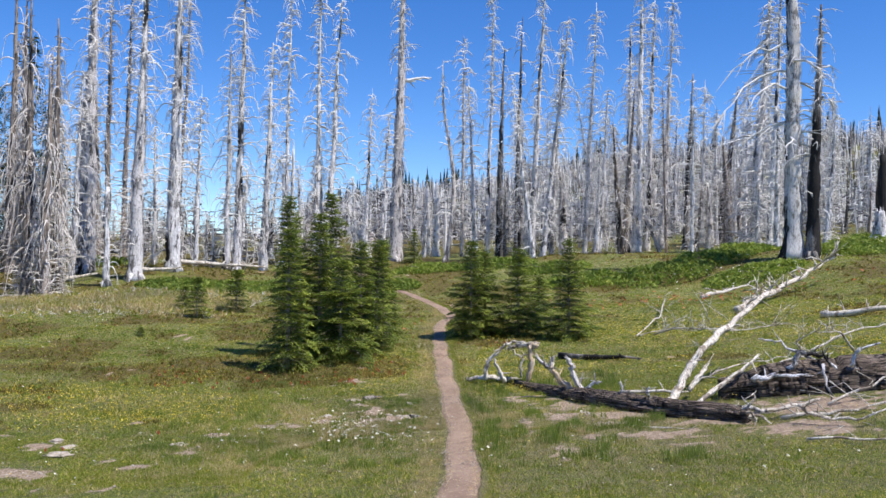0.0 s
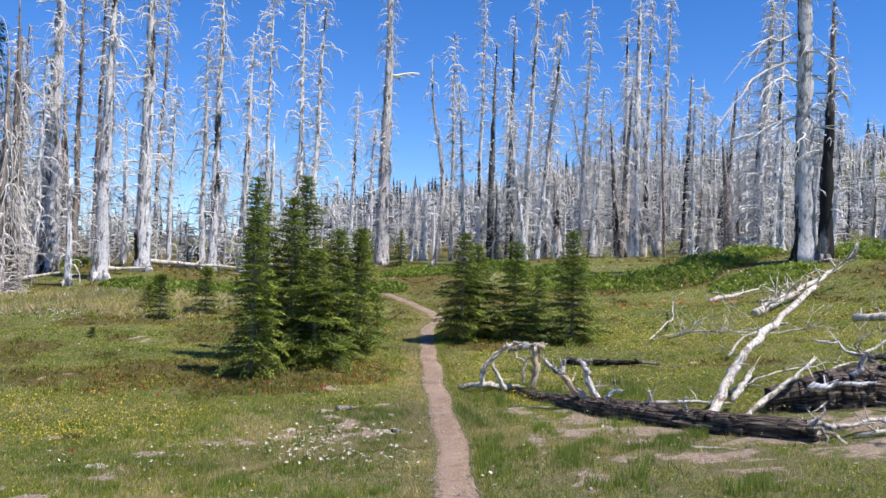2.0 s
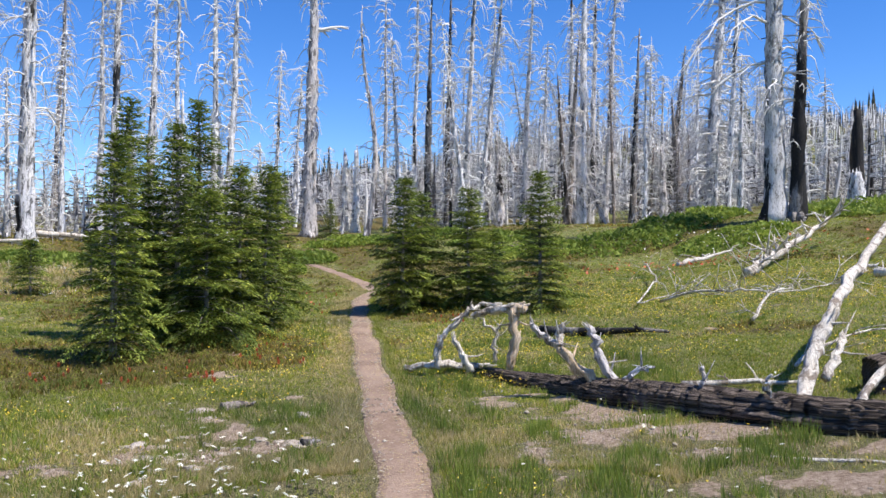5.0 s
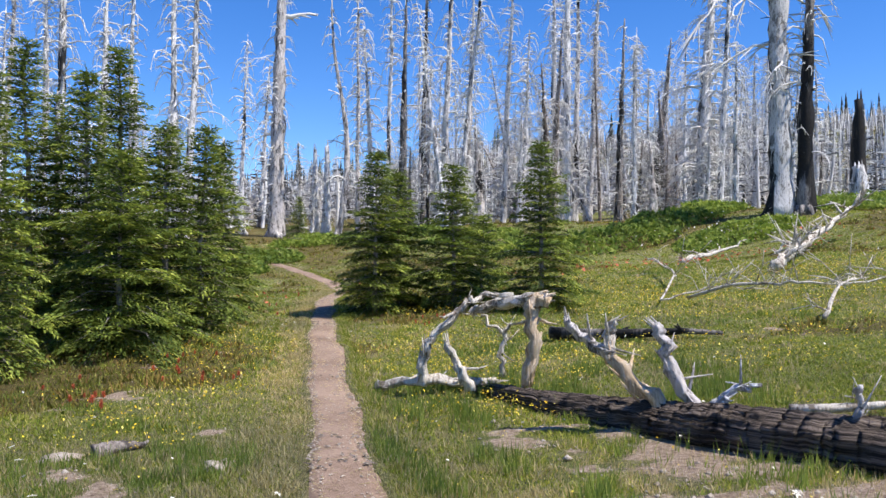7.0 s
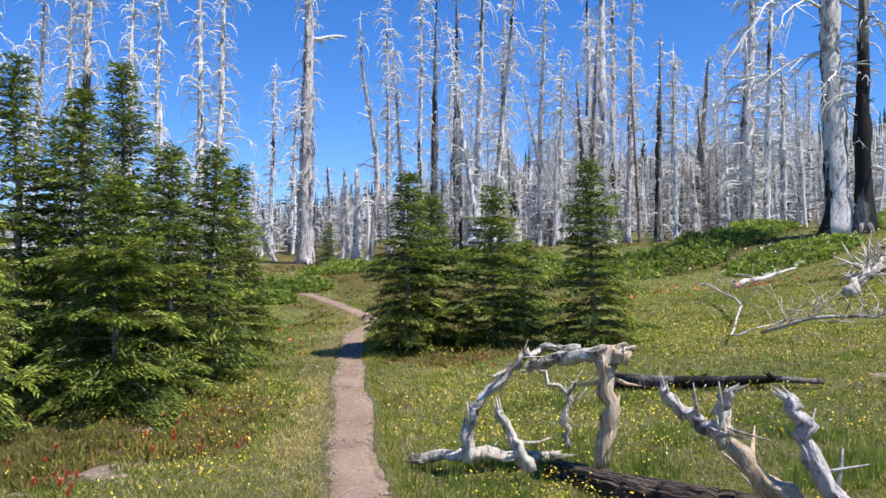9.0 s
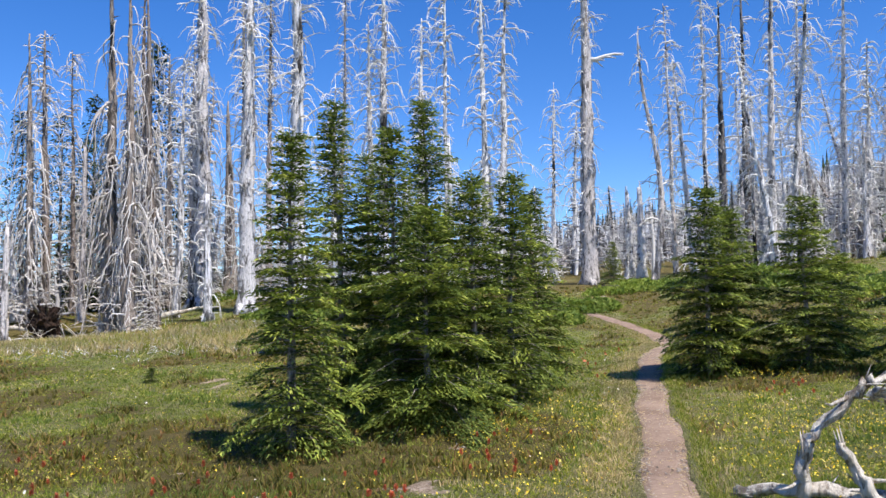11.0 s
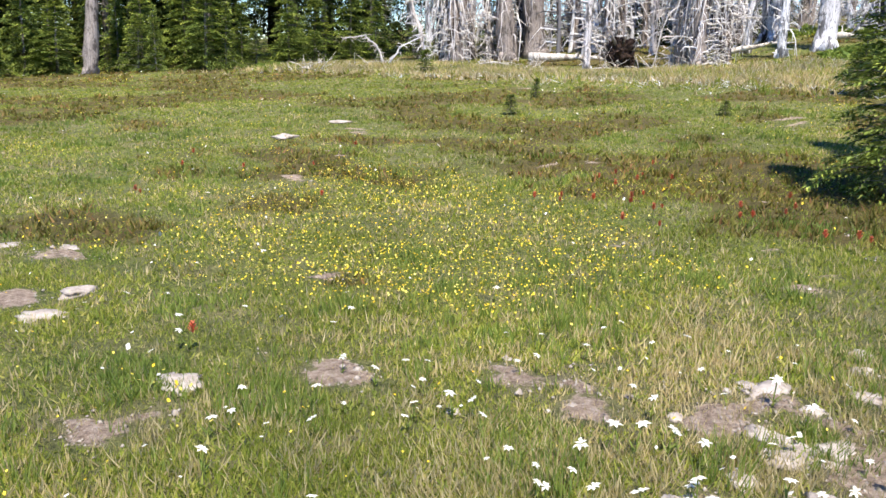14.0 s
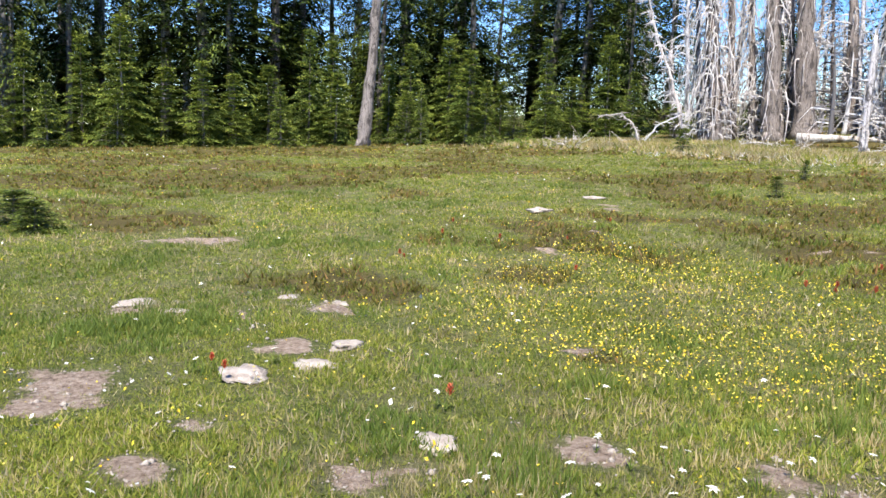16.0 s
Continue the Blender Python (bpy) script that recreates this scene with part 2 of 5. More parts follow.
def vnoise(x, y, size, k=0):
    """Smooth random field of about that grain in metres, from 0 to 1."""
    x, y = np.asarray(x, float) / size + 17.3 * k, np.asarray(y, float) / size + 9.1 * k
    i, j = np.floor(x).astype(int), np.floor(y).astype(int)
    f, g = x - i, y - j
    f, g, t = f * f * (3 - 2 * f), g * g * (3 - 2 * g), _grid[k % 8]
    return ((t[i % 64, j % 64] * (1 - f) + t[(i + 1) % 64, j % 64] * f) * (1 - g)
            + (t[i % 64, (j + 1) % 64] * (1 - f) + t[(i + 1) % 64, (j + 1) % 64] * f) * g)


TRAIL_Y = np.array([-12, 0, 6, 10.2, 11.3, 13, 14.7, 16.8, 19.5, 22, 24, 27.5, 30.8, 33.2, 35.5, 38.5, 42, 46, 52])
TRAIL_X = np.array([0.2, 0.1, 0.15, 0.2, 0.3, 0.31, 0.27, 0.17, 0.08, 0.0, -0.05, -0.1, -0.02, 0.3, 0.35, -0.4, -2.0, -3.6, -5.5])
TRAIL_W = np.array([0.5, 0.5, 0.5, 0.55, 0.5, 0.43, 0.42, 0.42, 0.44, 0.42, 0.42, 0.42, 0.5, 0.42, 0.5, 0.45, 0.42, 0.4, 0.4])


def trail_x(y):
    return np.interp(y, TRAIL_Y, TRAIL_X) + 0.03 * np.sin(y * 1.9)


def off_trail(x, y):
    """Metres from the trail's edge, negative on it."""
    return np.abs(x - trail_x(y)) - np.interp(y, TRAIL_Y, TRAIL_W) / 2


PATCHES = ((-7.09, 13.44, .25, .16), (-6.05, 12.86, .2, .18), (-5.55, 11.39, .5, .3), (-7.74, 11.87, .2, .16), (-4.74, 11.97, .17, .13), (-4.22, 11.7, .2, .16), (-3.7, 12.65, .24, .2), (-3.6, 13.74, .2, .13), (-5.25, 14.75, .13, .1),
           (-11.8, 12.8, .3, .5), (-4.07, 13.58, .1, .1), (-2.47, 14.26, .17, .12), (-1.97, 14.61, .16, .13), (-1.9, 14.93, .14, .1), (-1.62, 14.87, .12, .1), (-1.59, 15.2, .12, .09), (-1.21, 15.3, .13, .3), (-0.74, 16.88, .12, .16), (-2.98, 14.37, .12, .08), (-1.56, 15.8, .16, .16), (-1.3, 14.6, .26, .2), (-0.85, 14.75, .3, .16))
LOG_SOIL = ((2.35, 15.35, .5, .6), (1.5, 16.3, .25, .35), (2.05, 14.3, .32, .4), (3.0, 14.1, .8, .34), (4.3, 13.2, .8, .3), (3.2, 12.5, .7, .22), (1.75, 11.9, .25, .3), (5.3, 12.3, .8, .35), (1.5, 14.0, .2, .25), (6.2, 13.7, 1.2, .6), (2.7, 16.1, .5, .2))


def bare(x, y):
    """How bare of growth the ground is, 0 to 1: worn patches with ragged outlines, and small gaps all over."""
    rag = 1.1 * (vnoise(x, y, 0.3, 5) - 0.5) + 1.0 * (vnoise(x, y, 0.13, 2) - 0.5) + 0.5 * (vnoise(x, y, 0.06, 4) - 0.5)
    b = np.zeros(np.shape(x))
    for px, py, rx, ry in PATCHES + LOG_SOIL:
        b = np.maximum(b, smooth(1.6, 0.55, np.sqrt(((x - px) / rx) ** 2 + ((y - py) / ry) ** 2) + rag))
    n = 0.30 * vnoise(x, y, 0.8, 1) + 0.46 * vnoise(x, y, 0.22, 2) + 0.24 * vnoise(x, y, 2.6, 3)
    near = np.exp(-(((x + 1.4) / 1.6) ** 2 + ((y - 14.6) / 1.5) ** 2)) * 0.17 + np.exp(-(((x - 2.6) / 2.2) ** 2 + ((y - 13.6) / 2.2) ** 2)) * 0.17
    return np.maximum(b, 0.9 * smooth(0.745, 0.82, n + near - 0.03 * smooth(6, 16, np.hypot(x, y - 12))))


def heathy(x, y):
    """How much of the ground is heather, 0 to 1."""
    n = 0.6 * vnoise(x, y, 2.6, 4) + 0.4 * vnoise(x, y, 0.9, 5)
    around = np.exp(-(((x + 3.4) / 3.6) ** 2 + ((y - 20.6) / 2.6) ** 2)) * 0.45
    around = around + 0.13 * np.exp(-(((x + 9) / 5.5) ** 2 + ((y - 25) / 5) ** 2))
    far = 0.17 * smooth(9, 22, np.hypot(x, y - 11)) + 0.14 * smooth(24, 34, np.hypot(x, y - 11))
    return smooth(0.64, 0.76, n + around + far - 0.2 * smooth(9, 5, np.hypot(x, y - 12)) - 0.13 * smooth(1, 4, x))


def thin(x, y):
    """How thin the growth is on the worn soil beside the fallen tree, 0 to 1."""
    return np.exp(-(((x - 3.3) / 2.7) ** 2 + ((y - 13.4) / 2.1) ** 2))


def straw(x, y):
    """How dry and worn the turf is, 0 to 1: along the trail and on the thin soil beside it."""
    return np.clip(np.exp(-(((x + 1.6) / 2.2) ** 2 + ((y - 14.4) / 2.2) ** 2)) + 0.9 * np.exp(-(((x - 2.8) / 2.9) ** 2 + ((y - 13.0) / 2.6) ** 2)) + np.exp(-((off_trail(x, y) - 0.1) / 0.4) ** 2), 0, 1)


# ---- mesh tools ----
class Soup:
    """Collects triangles."""

    def __init__(self):
        self.v, self.f, self.n = [], [], 0

    def add(self, v, f):
        self.v.append(np.asarray(v, float))
        self.f.append(np.asarray(f, int) + self.n)
        self.n += len(v)

    def mesh(self, name, material, flat=False):
        v, f = np.concatenate(self.v), np.concatenate(self.f)
        me = bpy.data.meshes.new(name)
        me.vertices.add(len(v)), me.loops.add(f.size), me.polygons.add(len(f))
        me.vertices.foreach_set("co", v.astype(np.float32).ravel())
        me.loops.foreach_set("vertex_index", f.astype(np.int32).ravel())
        me.polygons.foreach_set("loop_start", np.arange(0, f.size, 3, dtype=np.int32))
        me.polygons.foreach_set("use_smooth", np.full(len(f), not flat))
        me.update(calc_edges=True)
        me.materials.append(material)
        return me


def tube(soup, pts, radii, sides=6, jitter=0.0, rng=None, tip=True):
    """A limb along pts, with a closed end."""
    p, r = np.asarray(pts, float), np.asarray(radii, float)
    d = np.gradient(p, axis=0)
    d /= np.linalg.norm(d, axis=1, keepdims=True) + 1e-9
    ref = np.where(np.abs(d[:, 2:3]) > 0.9, np.array([[1.0, 0, 0]]), np.array([[0, 0, 1.0]]))
    a = np.cross(d, ref)
    a /= np.linalg.norm(a, axis=1, keepdims=True) + 1e-9
    if len(p) > 3 and np.ptp(ref[:, 0]) > 0:
        for k in range(1, len(p)):
            a[k] = a[k - 1] - d[k] * (a[k - 1] @ d[k])
            a[k] /= np.linalg.norm(a[k]) + 1e-9
    b = np.cross(d, a)
    th = np.arange(sides) * 2 * np.pi / sides
    rr = np.repeat(r[:, None], sides, 1)
    if jitter:
        rr = rr * (1 + jitter * (rng.rand(len(p), sides) - 0.5) + jitter * (rng.rand(1, sides) - 0.5))
    v = (p[:, None] + rr[..., None] * (np.cos(th)[None, :, None] * a[:, None] + np.sin(th)[None, :, None] * b[:, None])).reshape(-1, 3)
    n = len(p)
    i, j = np.meshgrid(np.arange(n - 1), np.arange(sides), indexing="ij")
    q0, q1, q2, q3 = i * sides + j, i * sides + (j + 1) % sides, (i + 1) * sides + (j + 1) % sides, (i + 1) * sides + j
    f = np.concatenate([np.stack([q0, q1, q2], -1).reshape(-1, 3), np.stack([q0, q2, q3], -1).reshape(-1, 3)])
    if tip:
        v = np.concatenate([v, p[-1:], p[:1]])
        k = np.arange(sides)
        f = np.concatenate([f, np.stack([(n - 1) * sides + k, (n - 1) * sides + (k + 1) % sides, np.full(sides, n * sides)], -1),
                            np.stack([(k + 1) % sides, k, np.full(sides, n * sides + 1)], -1)])
    soup.add(v, f)


def part(name, mesh, parent, label=""):
    ob = new(name, mesh)
    ob.parent = parent
    return tagged(ob, label)


def thing(name, x, y, label, category, group="", z=None, kind=""):
    ob = new(name)
    ob.location = (x, y, float(height(x, y)) if z is None else z)
    return tagged(ob, label, category, group, kind)


# ---- ground and trail ----
def build_ground():
    n = 450
    u = np.linspace(-1, 1, n)
    gx, gy = -2 + 3.4 * np.sinh(6.75 * u), 14 + 3.4 * np.sinh(6.75 * u)
    x, y = np.meshgrid(gx, gy, indexing="ij")
    z = height(x, y) + 0.05 * (vnoise(x, y, 0.8, 6) - 0.5) + 0.10 * (vnoise(x, y, 2.5, 7) - 0.5)
    b = bare(x, y)
    v = np.stack([x, y, z + 0.02 * b], -1).reshape(-1, 3)
    i, j = np.meshgrid(np.arange(n - 1), np.arange(n - 1), indexing="ij")
    q = i * n + j
    f = np.concatenate([np.stack([q, q + n, q + n + 1], -1).reshape(-1, 3), np.stack([q, q + n + 1, q + 1], -1).reshape(-1, 3)])
    s = Soup()
    s.add(v, f)
    me = s.mesh("ground", GROUND)
    col = me.color_attributes.new("cover", "FLOAT_COLOR", "POINT")
    c = np.stack([0.56 * b.ravel(), heathy(x, y).ravel(), straw(x, y).ravel(), np.ones(b.size)], -1)
    col.data.foreach_set("color", c.astype(np.float32).ravel())
    tagged(new("ground", me), "alpine meadow ground of short grass, heather and bare pumice soil", "ground", kind="structure")


def build_trail():
    s, rng = Soup(), np.random.RandomState(3)
    ys = np.arange(-12, 52, 0.12)
    cols = np.array([-1, -0.8, -0.5, 0, 0.5, 0.8, 1])
    wob = 0.04 * (vnoise(ys, ys * 0, 0.5, 2) - 0.5)
    w = np.interp(ys, TRAIL_Y, TRAIL_W) / 2 + 0.04 * (vnoise(ys, ys * 0 + 5, 0.2, 3) - 0.5)
    x = trail_x(ys)[:, None] + w[:, None] * cols[None] + wob[:, None] * np.sign(cols)[None]
    y = np.repeat(ys[:, None], 7, 1)
    dip = np.array([-0.03, 0.014, 0.022, 0.02, 0.022, 0.014, -0.03])
    z = lie(x, y) + dip[None] + 0.016 * (vnoise(x, y, 0.18, 4) - 0.5)
    n = len(ys)
    i, j = np.meshgrid(np.arange(n - 1), np.arange(6), indexing="ij")
    q = i * 7 + j
    s.add(np.stack([x, y, z], -1).reshape(-1, 3), np.concatenate([np.stack([q, q + 1, q + 8], -1).reshape(-1, 3), np.stack([q, q + 8, q + 7], -1).reshape(-1, 3)]))
    tagged(new("trail", s.mesh("trail", TRAIL)), "narrow trodden reddish-brown earth footpath through the meadow", "footpath", kind="structure")


def build_edge():
    """The turf's cut edge along the trail, a hand's breadth proud of the trodden earth."""
    s = Soup()
    ys = np.arange(6, 50, 0.07)
    k = vnoise(ys, ys * 0 + 2, 0.4, 5)
    w = np.interp(ys, TRAIL_Y, TRAIL_W) / 2 - 0.015 + 0.035 * (vnoise(ys, ys * 0 + 5, 0.14, 3) - 0.5)
    out = np.array([0.0, 0.012, 0.04, 0.10, 0.2])
    up = np.array([0.006, 0.026, 0.030, 0.016, -0.03])
    x = (trail_x(ys) + w)[:, None] + out[None]
    y = np.repeat(ys[:, None], 5, 1)
    z = lie(x, y) + up[None] * (0.5 + k[:, None])
    n = len(ys)
    i, j = np.meshgrid(np.arange(n - 1), np.arange(4), indexing="ij")
    q = i * 5 + j
    s.add(np.stack([x, y, z], -1).reshape(-1, 3), np.concatenate([np.stack([q, q + 1, q + 6], -1).reshape(-1, 3), np.stack([q, q + 6, q + 5], -1).reshape(-1, 3)]))
    me = s.mesh("turf_edge", GROUND)
    col = me.color_attributes.new("cover", "FLOAT_COLOR", "POINT")
    c = np.stack([0 * x.ravel(), 0 * x.ravel(), straw(x, y).ravel() * 0.8, np.ones(x.size)], -1)
    col.data.foreach_set("color", c.astype(np.float32).ravel())
    cut = Soup()
    rows = np.stack([np.stack([x[:, 0] - 0.035 - 0.02 * k, ys, lie(x[:, 0], ys) + 0.012], -1), np.stack([x[:, 0] + 0.004, ys, z[:, 0] + 0.012], -1), np.stack([x[:, 0] + 0.016, ys, z[:, 1] - 0.006], -1)], 1)
    q = np.arange(n - 1)[:, None] * 3 + np.arange(2)[None]
    cut.add(rows.reshape(-1, 3), np.concatenate([np.stack([q, q + 1, q + 4], -1).reshape(-1, 3), np.stack([q, q + 4, q + 3], -1).reshape(-1, 3)]))
    tagged(new("trail_bank", cut.mesh("trail_bank", TRAIL)), "dark cut earth bank under the turf edge", "earth bank", kind="structure")
    tagged(new("turf_edge", me), "raised turf edge along the footpath", "turf edge", kind="structure")


def lie(x, y):
    """Ground height with the small unevenness of the sheet."""
    return height(x, y) + 0.05 * (vnoise(x, y, 0.8, 6) - 0.5) + 0.10 * (vnoise(x, y, 2.5, 7) - 0.5)


build_ground()
build_trail()
build_edge()


# ---- standing dead trees ----
def limb(soup, rng, start, az, length, r0, droop=0.5, rise=0.1, twigs=3, sides=3, n=5):
    """A dead branch that reaches out, hooks downwards and forks."""
    s = np.linspace(0, 1, n)
    out = np.array([math.cos(az), math.sin(az), 0])
    side = np.array([-out[1], out[0], 0])
    p = start + length * ((s * (1.25 - 0.35 * s * min(1.5, max(droop, 0))))[:, None] * out + (rise * s - droop * s**2)[:, None] * np.array([0, 0, 1.0]))
    p[1:] += side * (np.cumsum(rng.randn(n - 1)) * 0.07 * length)[:, None]
    p[1:, 2] += np.cumsum(rng.randn(n - 1)) * 0.04 * length
    tube(soup, p, r0 * (1 - 0.8 * s), sides, tip=False)
    for _ in range(twigs):
        k = rng.randint(1, n - 1)
        d = (p[k] - p[k - 1]) / (np.linalg.norm(p[k] - p[k - 1]) + 1e-9)
        t = d + side * rng.uniform(-0.9, 0.9) + np.array([0, 0, rng.uniform(-0.9, 0.35)])
        ln = length * rng.uniform(0.2, 0.5)
        tube(soup, [p[k], p[k] + ln * t + (0, 0, -0.25 * ln)], [r0 * 0.5, r0 * 0.12], 3, tip=False)


SNAG_LABEL = {
    "s": "tall dead conifer with silver-grey bare trunk and drooping twigs", "skirt": "dead conifer draped in a skirt of bleached hanging branches",
    "stub": "broken-off grey dead tree stump with splintered top", "dark": "dead conifer with a fire-blackened bare trunk", "huge": "thick smooth grey dead trunk with flared base and charred flank",
    "big": "tall dead conifer with mottled trunk and one big side limb", "droop": "dead conifer with heavy tangled drooping pale branches",
    "curl": "dead conifer with crooked leaning bleached trunk", "char": "thick burnt-out black stump standing on the slope", "greystump": "low broken grey stump beside the fallen log",
    "brown": "thick dead trunk with flaking grey-brown bark", "live": "bare grey-brown trunk standing before the green forest"}
snag_seed = [0]


def snag(x, y, h, r, lx=0.0, ly=0.0, kind="s"):
    snag_seed[0] += 1
    rng = np.random.RandomState(100 + snag_seed[0])
    short = kind in ("stub", "char", "greystump")
    top = thing("dead_tree" if not short else "tree_stump", x, y, SNAG_LABEL[kind], "dead tree" if not short else "stump", "burnt forest", z=float(height(x, y)) - 0.15)
    r = 0.86 * r
    n = max(10, int(h * 2.2))
    s = np.linspace(0, 1, n)
    end = 0.45 if short else (0.42 if kind == "huge" else 0.13)
    rad = r * (1 - (1 - end) * s ** 1.45) * (1 + 0.35 * np.exp(-s * h / 0.5)) * (1 + 0.10 * rng.randn(n).clip(-1.5, 1.5))
    bend = np.cumsum(rng.randn(n, 2), 0) * 0.015
    bend -= s[:, None] * bend[-1:]
    if kind == "curl":
        bend += np.stack([0.5 * np.sin(s * 5), 0 * s], -1)
    ax = np.stack([lx * s + bend[:, 0], ly * s + bend[:, 1], s * (h + 0.15)], -1)
    body = Soup()
    sides = 14 if r > 0.35 else 10
    tube(body, ax, rad, sides, 0.24, rng)
    if short or rng.rand() < 0.3:
        for _ in range(4):
            a = rng.rand() * 6.28
            q = ax[-1] + rad[-1] * 0.6 * np.array([math.cos(a), math.sin(a), 0])
            tube(body, [q - (0, 0, 0.3), q + (0, 0, rng.uniform(0.1, 0.5))], [rad[-1] * 0.4, 0.01], 4)
    for _ in range(5 if r > 0.2 else 3):
        a = rng.rand() * 6.28
        o = np.array([math.cos(a), math.sin(a), 0])
        tube(body, [(0, 0, 0.4) + o * r * 0.9, o * r * 1.3 + (0, 0, 0.2), o * r * 1.8 + (0, 0, 0.02)], [r * 0.4, r * 0.26, r * 0.1], 5)
    for _ in range(int(h * 3.2)):
        k = rng.uniform(0.05, 0.97) * (n - 1)
        c = np.array([np.interp(k, np.arange(n), ax[:, m]) for m in range(3)])
        a, rk = rng.rand() * 6.28, float(np.interp(k, np.arange(n), rad))
        o = np.array([math.cos(a), math.sin(a), rng.uniform(-0.3, 0.4)])
        tube(body, [c + o * rk * 0.6, c + o * (rk + rng.uniform(0.05, 0.28))], [rng.uniform(0.02, 0.05), 0.008], 3, tip=False)
    wood = {"huge": HALF_BURNT, "dark": BURNT, "char": CHAR, "skirt": SKIRT, "live": BARK, "brown": BARK}.get(kind, SKIRT if kind == "s" and x < -20 else SILVER)
    part("trunk", body.mesh("trunk", wood), top)
    tw = Soup()
    clump = rng.rand(6) * 6.28
    count = {"s": 185, "skirt": 170, "stub": 18, "dark": 80, "huge": 34, "big": 190, "droop": 240, "curl": 70, "char": 0, "greystump": 3, "live": 14, "brown": 70}[kind]
    count = int(count * min(1.5, max(0.5, h / 14)) * (0.75 if y > 52 else 1.0)) if not short else count
    for _ in range(count):
        f = rng.uniform(0.02, 0.95) * (rng.uniform(0.4, 1) if kind == "skirt" else 1) if kind in ("skirt", "droop") else (rng.beta(1.3, 1.0) * 0.93 + 0.06 if not short else rng.uniform(0.2, 0.95))
        k = f * (n - 1)
        c = np.array([np.interp(k, np.arange(n), ax[:, m]) for m in range(3)])
        rk = float(np.interp(k, np.arange(n), rad))
        a = rng.rand() * 6.28
        st = c + rk * 0.7 * np.array([math.cos(a), math.sin(a), 0])
        full = (1.15 - f) ** 0.6
        if kind in ("skirt", "brown"):
            a = clump[rng.randint(len(clump))] + rng.randn() * 0.5
            low = f * h < 2.2
            ln = rng.uniform(0.4, 1.2) * (1.4 if rng.rand() < 0.2 else 1.0)
            limb(tw, rng, st, a, ln, rng.uniform(0.03, 0.058), rng.uniform(0.1, 1.0) if low else rng.uniform(1.0, 3.4), rng.uniform(0.2, 0.7), 2, 3, 7)
        elif kind == "droop":
            limb(tw, rng, st, a, rng.uniform(0.7, 2.7) * full, rng.uniform(0.035, 0.07), rng.uniform(0.3, 1.4), 0.3, 5, 4, 7)
        else:
            if rng.rand() < 0.08 and not short:
                limb(tw, rng, st, a, rng.uniform(1.2, 2.4) * full, 0.045, rng.uniform(0.5, 1.4), rng.uniform(0.2, 0.8), 5, 4, 7)
                continue
            ln = rng.uniform(0.25, 1.0) * 1.25 * (0.55 + 0.45 * full) * (0.6 if short else 1.0)
            limb(tw, rng, st, a, ln, rng.uniform(0.022, 0.042) * (1.35 if y > 52 else 1.0), rng.uniform(0.2, 1.9), rng.uniform(0.1, 0.8), rng.randint(1, 3))
    if kind == "big":
        limb(tw, rng, ax[int(n * 0.555)], 0.1, 1.7, 0.17, -0.1, -0.06, 4, 6)
    if kind == "huge":
        for f, a, ln in ((0.52, 3.3, 4.0), (0.40, 2.9, 2.6), (0.46, 3.6, 3.0), (0.60, 3.2, 3.2), (0.33, 3.9, 1.8), (0.36, 0.2, 1.6), (0.5, -0.3, 1.8), (0.55, 5.2, 1.7)):
            limb(tw, rng, ax[int(n * f)], a, ln, 0.07, 0.6, 0.05, 9, 5, 8)
    if tw.n:
        part("crown", tw.mesh("crown", TAN_TWIG if kind in ("skirt", "brown") or x < -20 else TWIG), top, "bare pale twigs")["kind"] = "stuff"
    made.append((kind, h, top))
    return top


made = []
snag(-19.0, 38.6, 13.9, 0.29, -0.2, -0.1, "skirt")
snag(-17.9, 38.0, 10.1, 0.31, -0.1, -0.0, "skirt")
snag(-18.2, 40.1, 12.9, 0.29, -0.4, -0.2, "skirt")
snag(-18.5, 42.1, 10.6, 0.18, 0.2, 0.1, "s")
snag(-18.7, 44.2, 16.2, 0.51, 0.0, 0.0, "s")
snag(-15.9, 40.0, 4.7, 0.20, -0.1, -0.0, "stub")
snag(-15.1, 41.3, 15.8, 0.41, 0.2, 0.1, "s")
snag(-16.2, 47.3, 7.9, 0.17, -0.1, -0.1, "s")
snag(-14.0, 43.8, 17.8, 0.40, 0.0, 0.0, "s")
snag(-14.1, 48.0, 9.9, 0.15, 0.1, 0.0, "s")
snag(-12.4, 48.4, 12.8, 0.23, -0.1, -0.0, "s")
snag(-11.9, 48.6, 17.0, 0.28, 0.1, 0.0, "s")
snag(-10.8, 50.9, 13.8, 0.26, 0.2, 0.0, "s")
snag(-9.9, 53.1, 18.5, 0.18, -0.1, -0.0, "s")
snag(-8.9, 49.2, 7.3, 0.17, 0.0, 0.0, "stub")
snag(-8.2, 54.4, 19.6, 0.24, -0.1, -0.0, "s")
snag(-7.7, 54.5, 17.8, 0.26, 0.8, 0.1, "s")
snag(-3.4, 59.9, 23.2, 0.50, 0.1, 0.0, "big")
snag(-1.3, 66.0, 5.3, 0.33, -0.1, -0.0, "stub")
snag(-0.6, 64.0, 5.5, 0.30, -0.0, -0.0, "stub")
snag(0.1, 58.0, 14.0, 0.21, 0.1, -0.0, "curl")
snag(1.4, 64.0, 16.8, 0.19, -0.2, 0.0, "s")
snag(2.4, 62.0, 12.8, 0.21, -0.8, 0.0, "s")
snag(3.4, 65.9, 21.0, 0.20, 0.1, -0.0, "s")
snag(3.8, 57.9, 14.6, 0.29, 0.1, -0.0, "dark")
snag(5.1, 59.8, 17.2, 0.22, 0.2, -0.0, "dark")
snag(5.8, 55.7, 17.9, 0.26, 0.6, -0.1, "s")
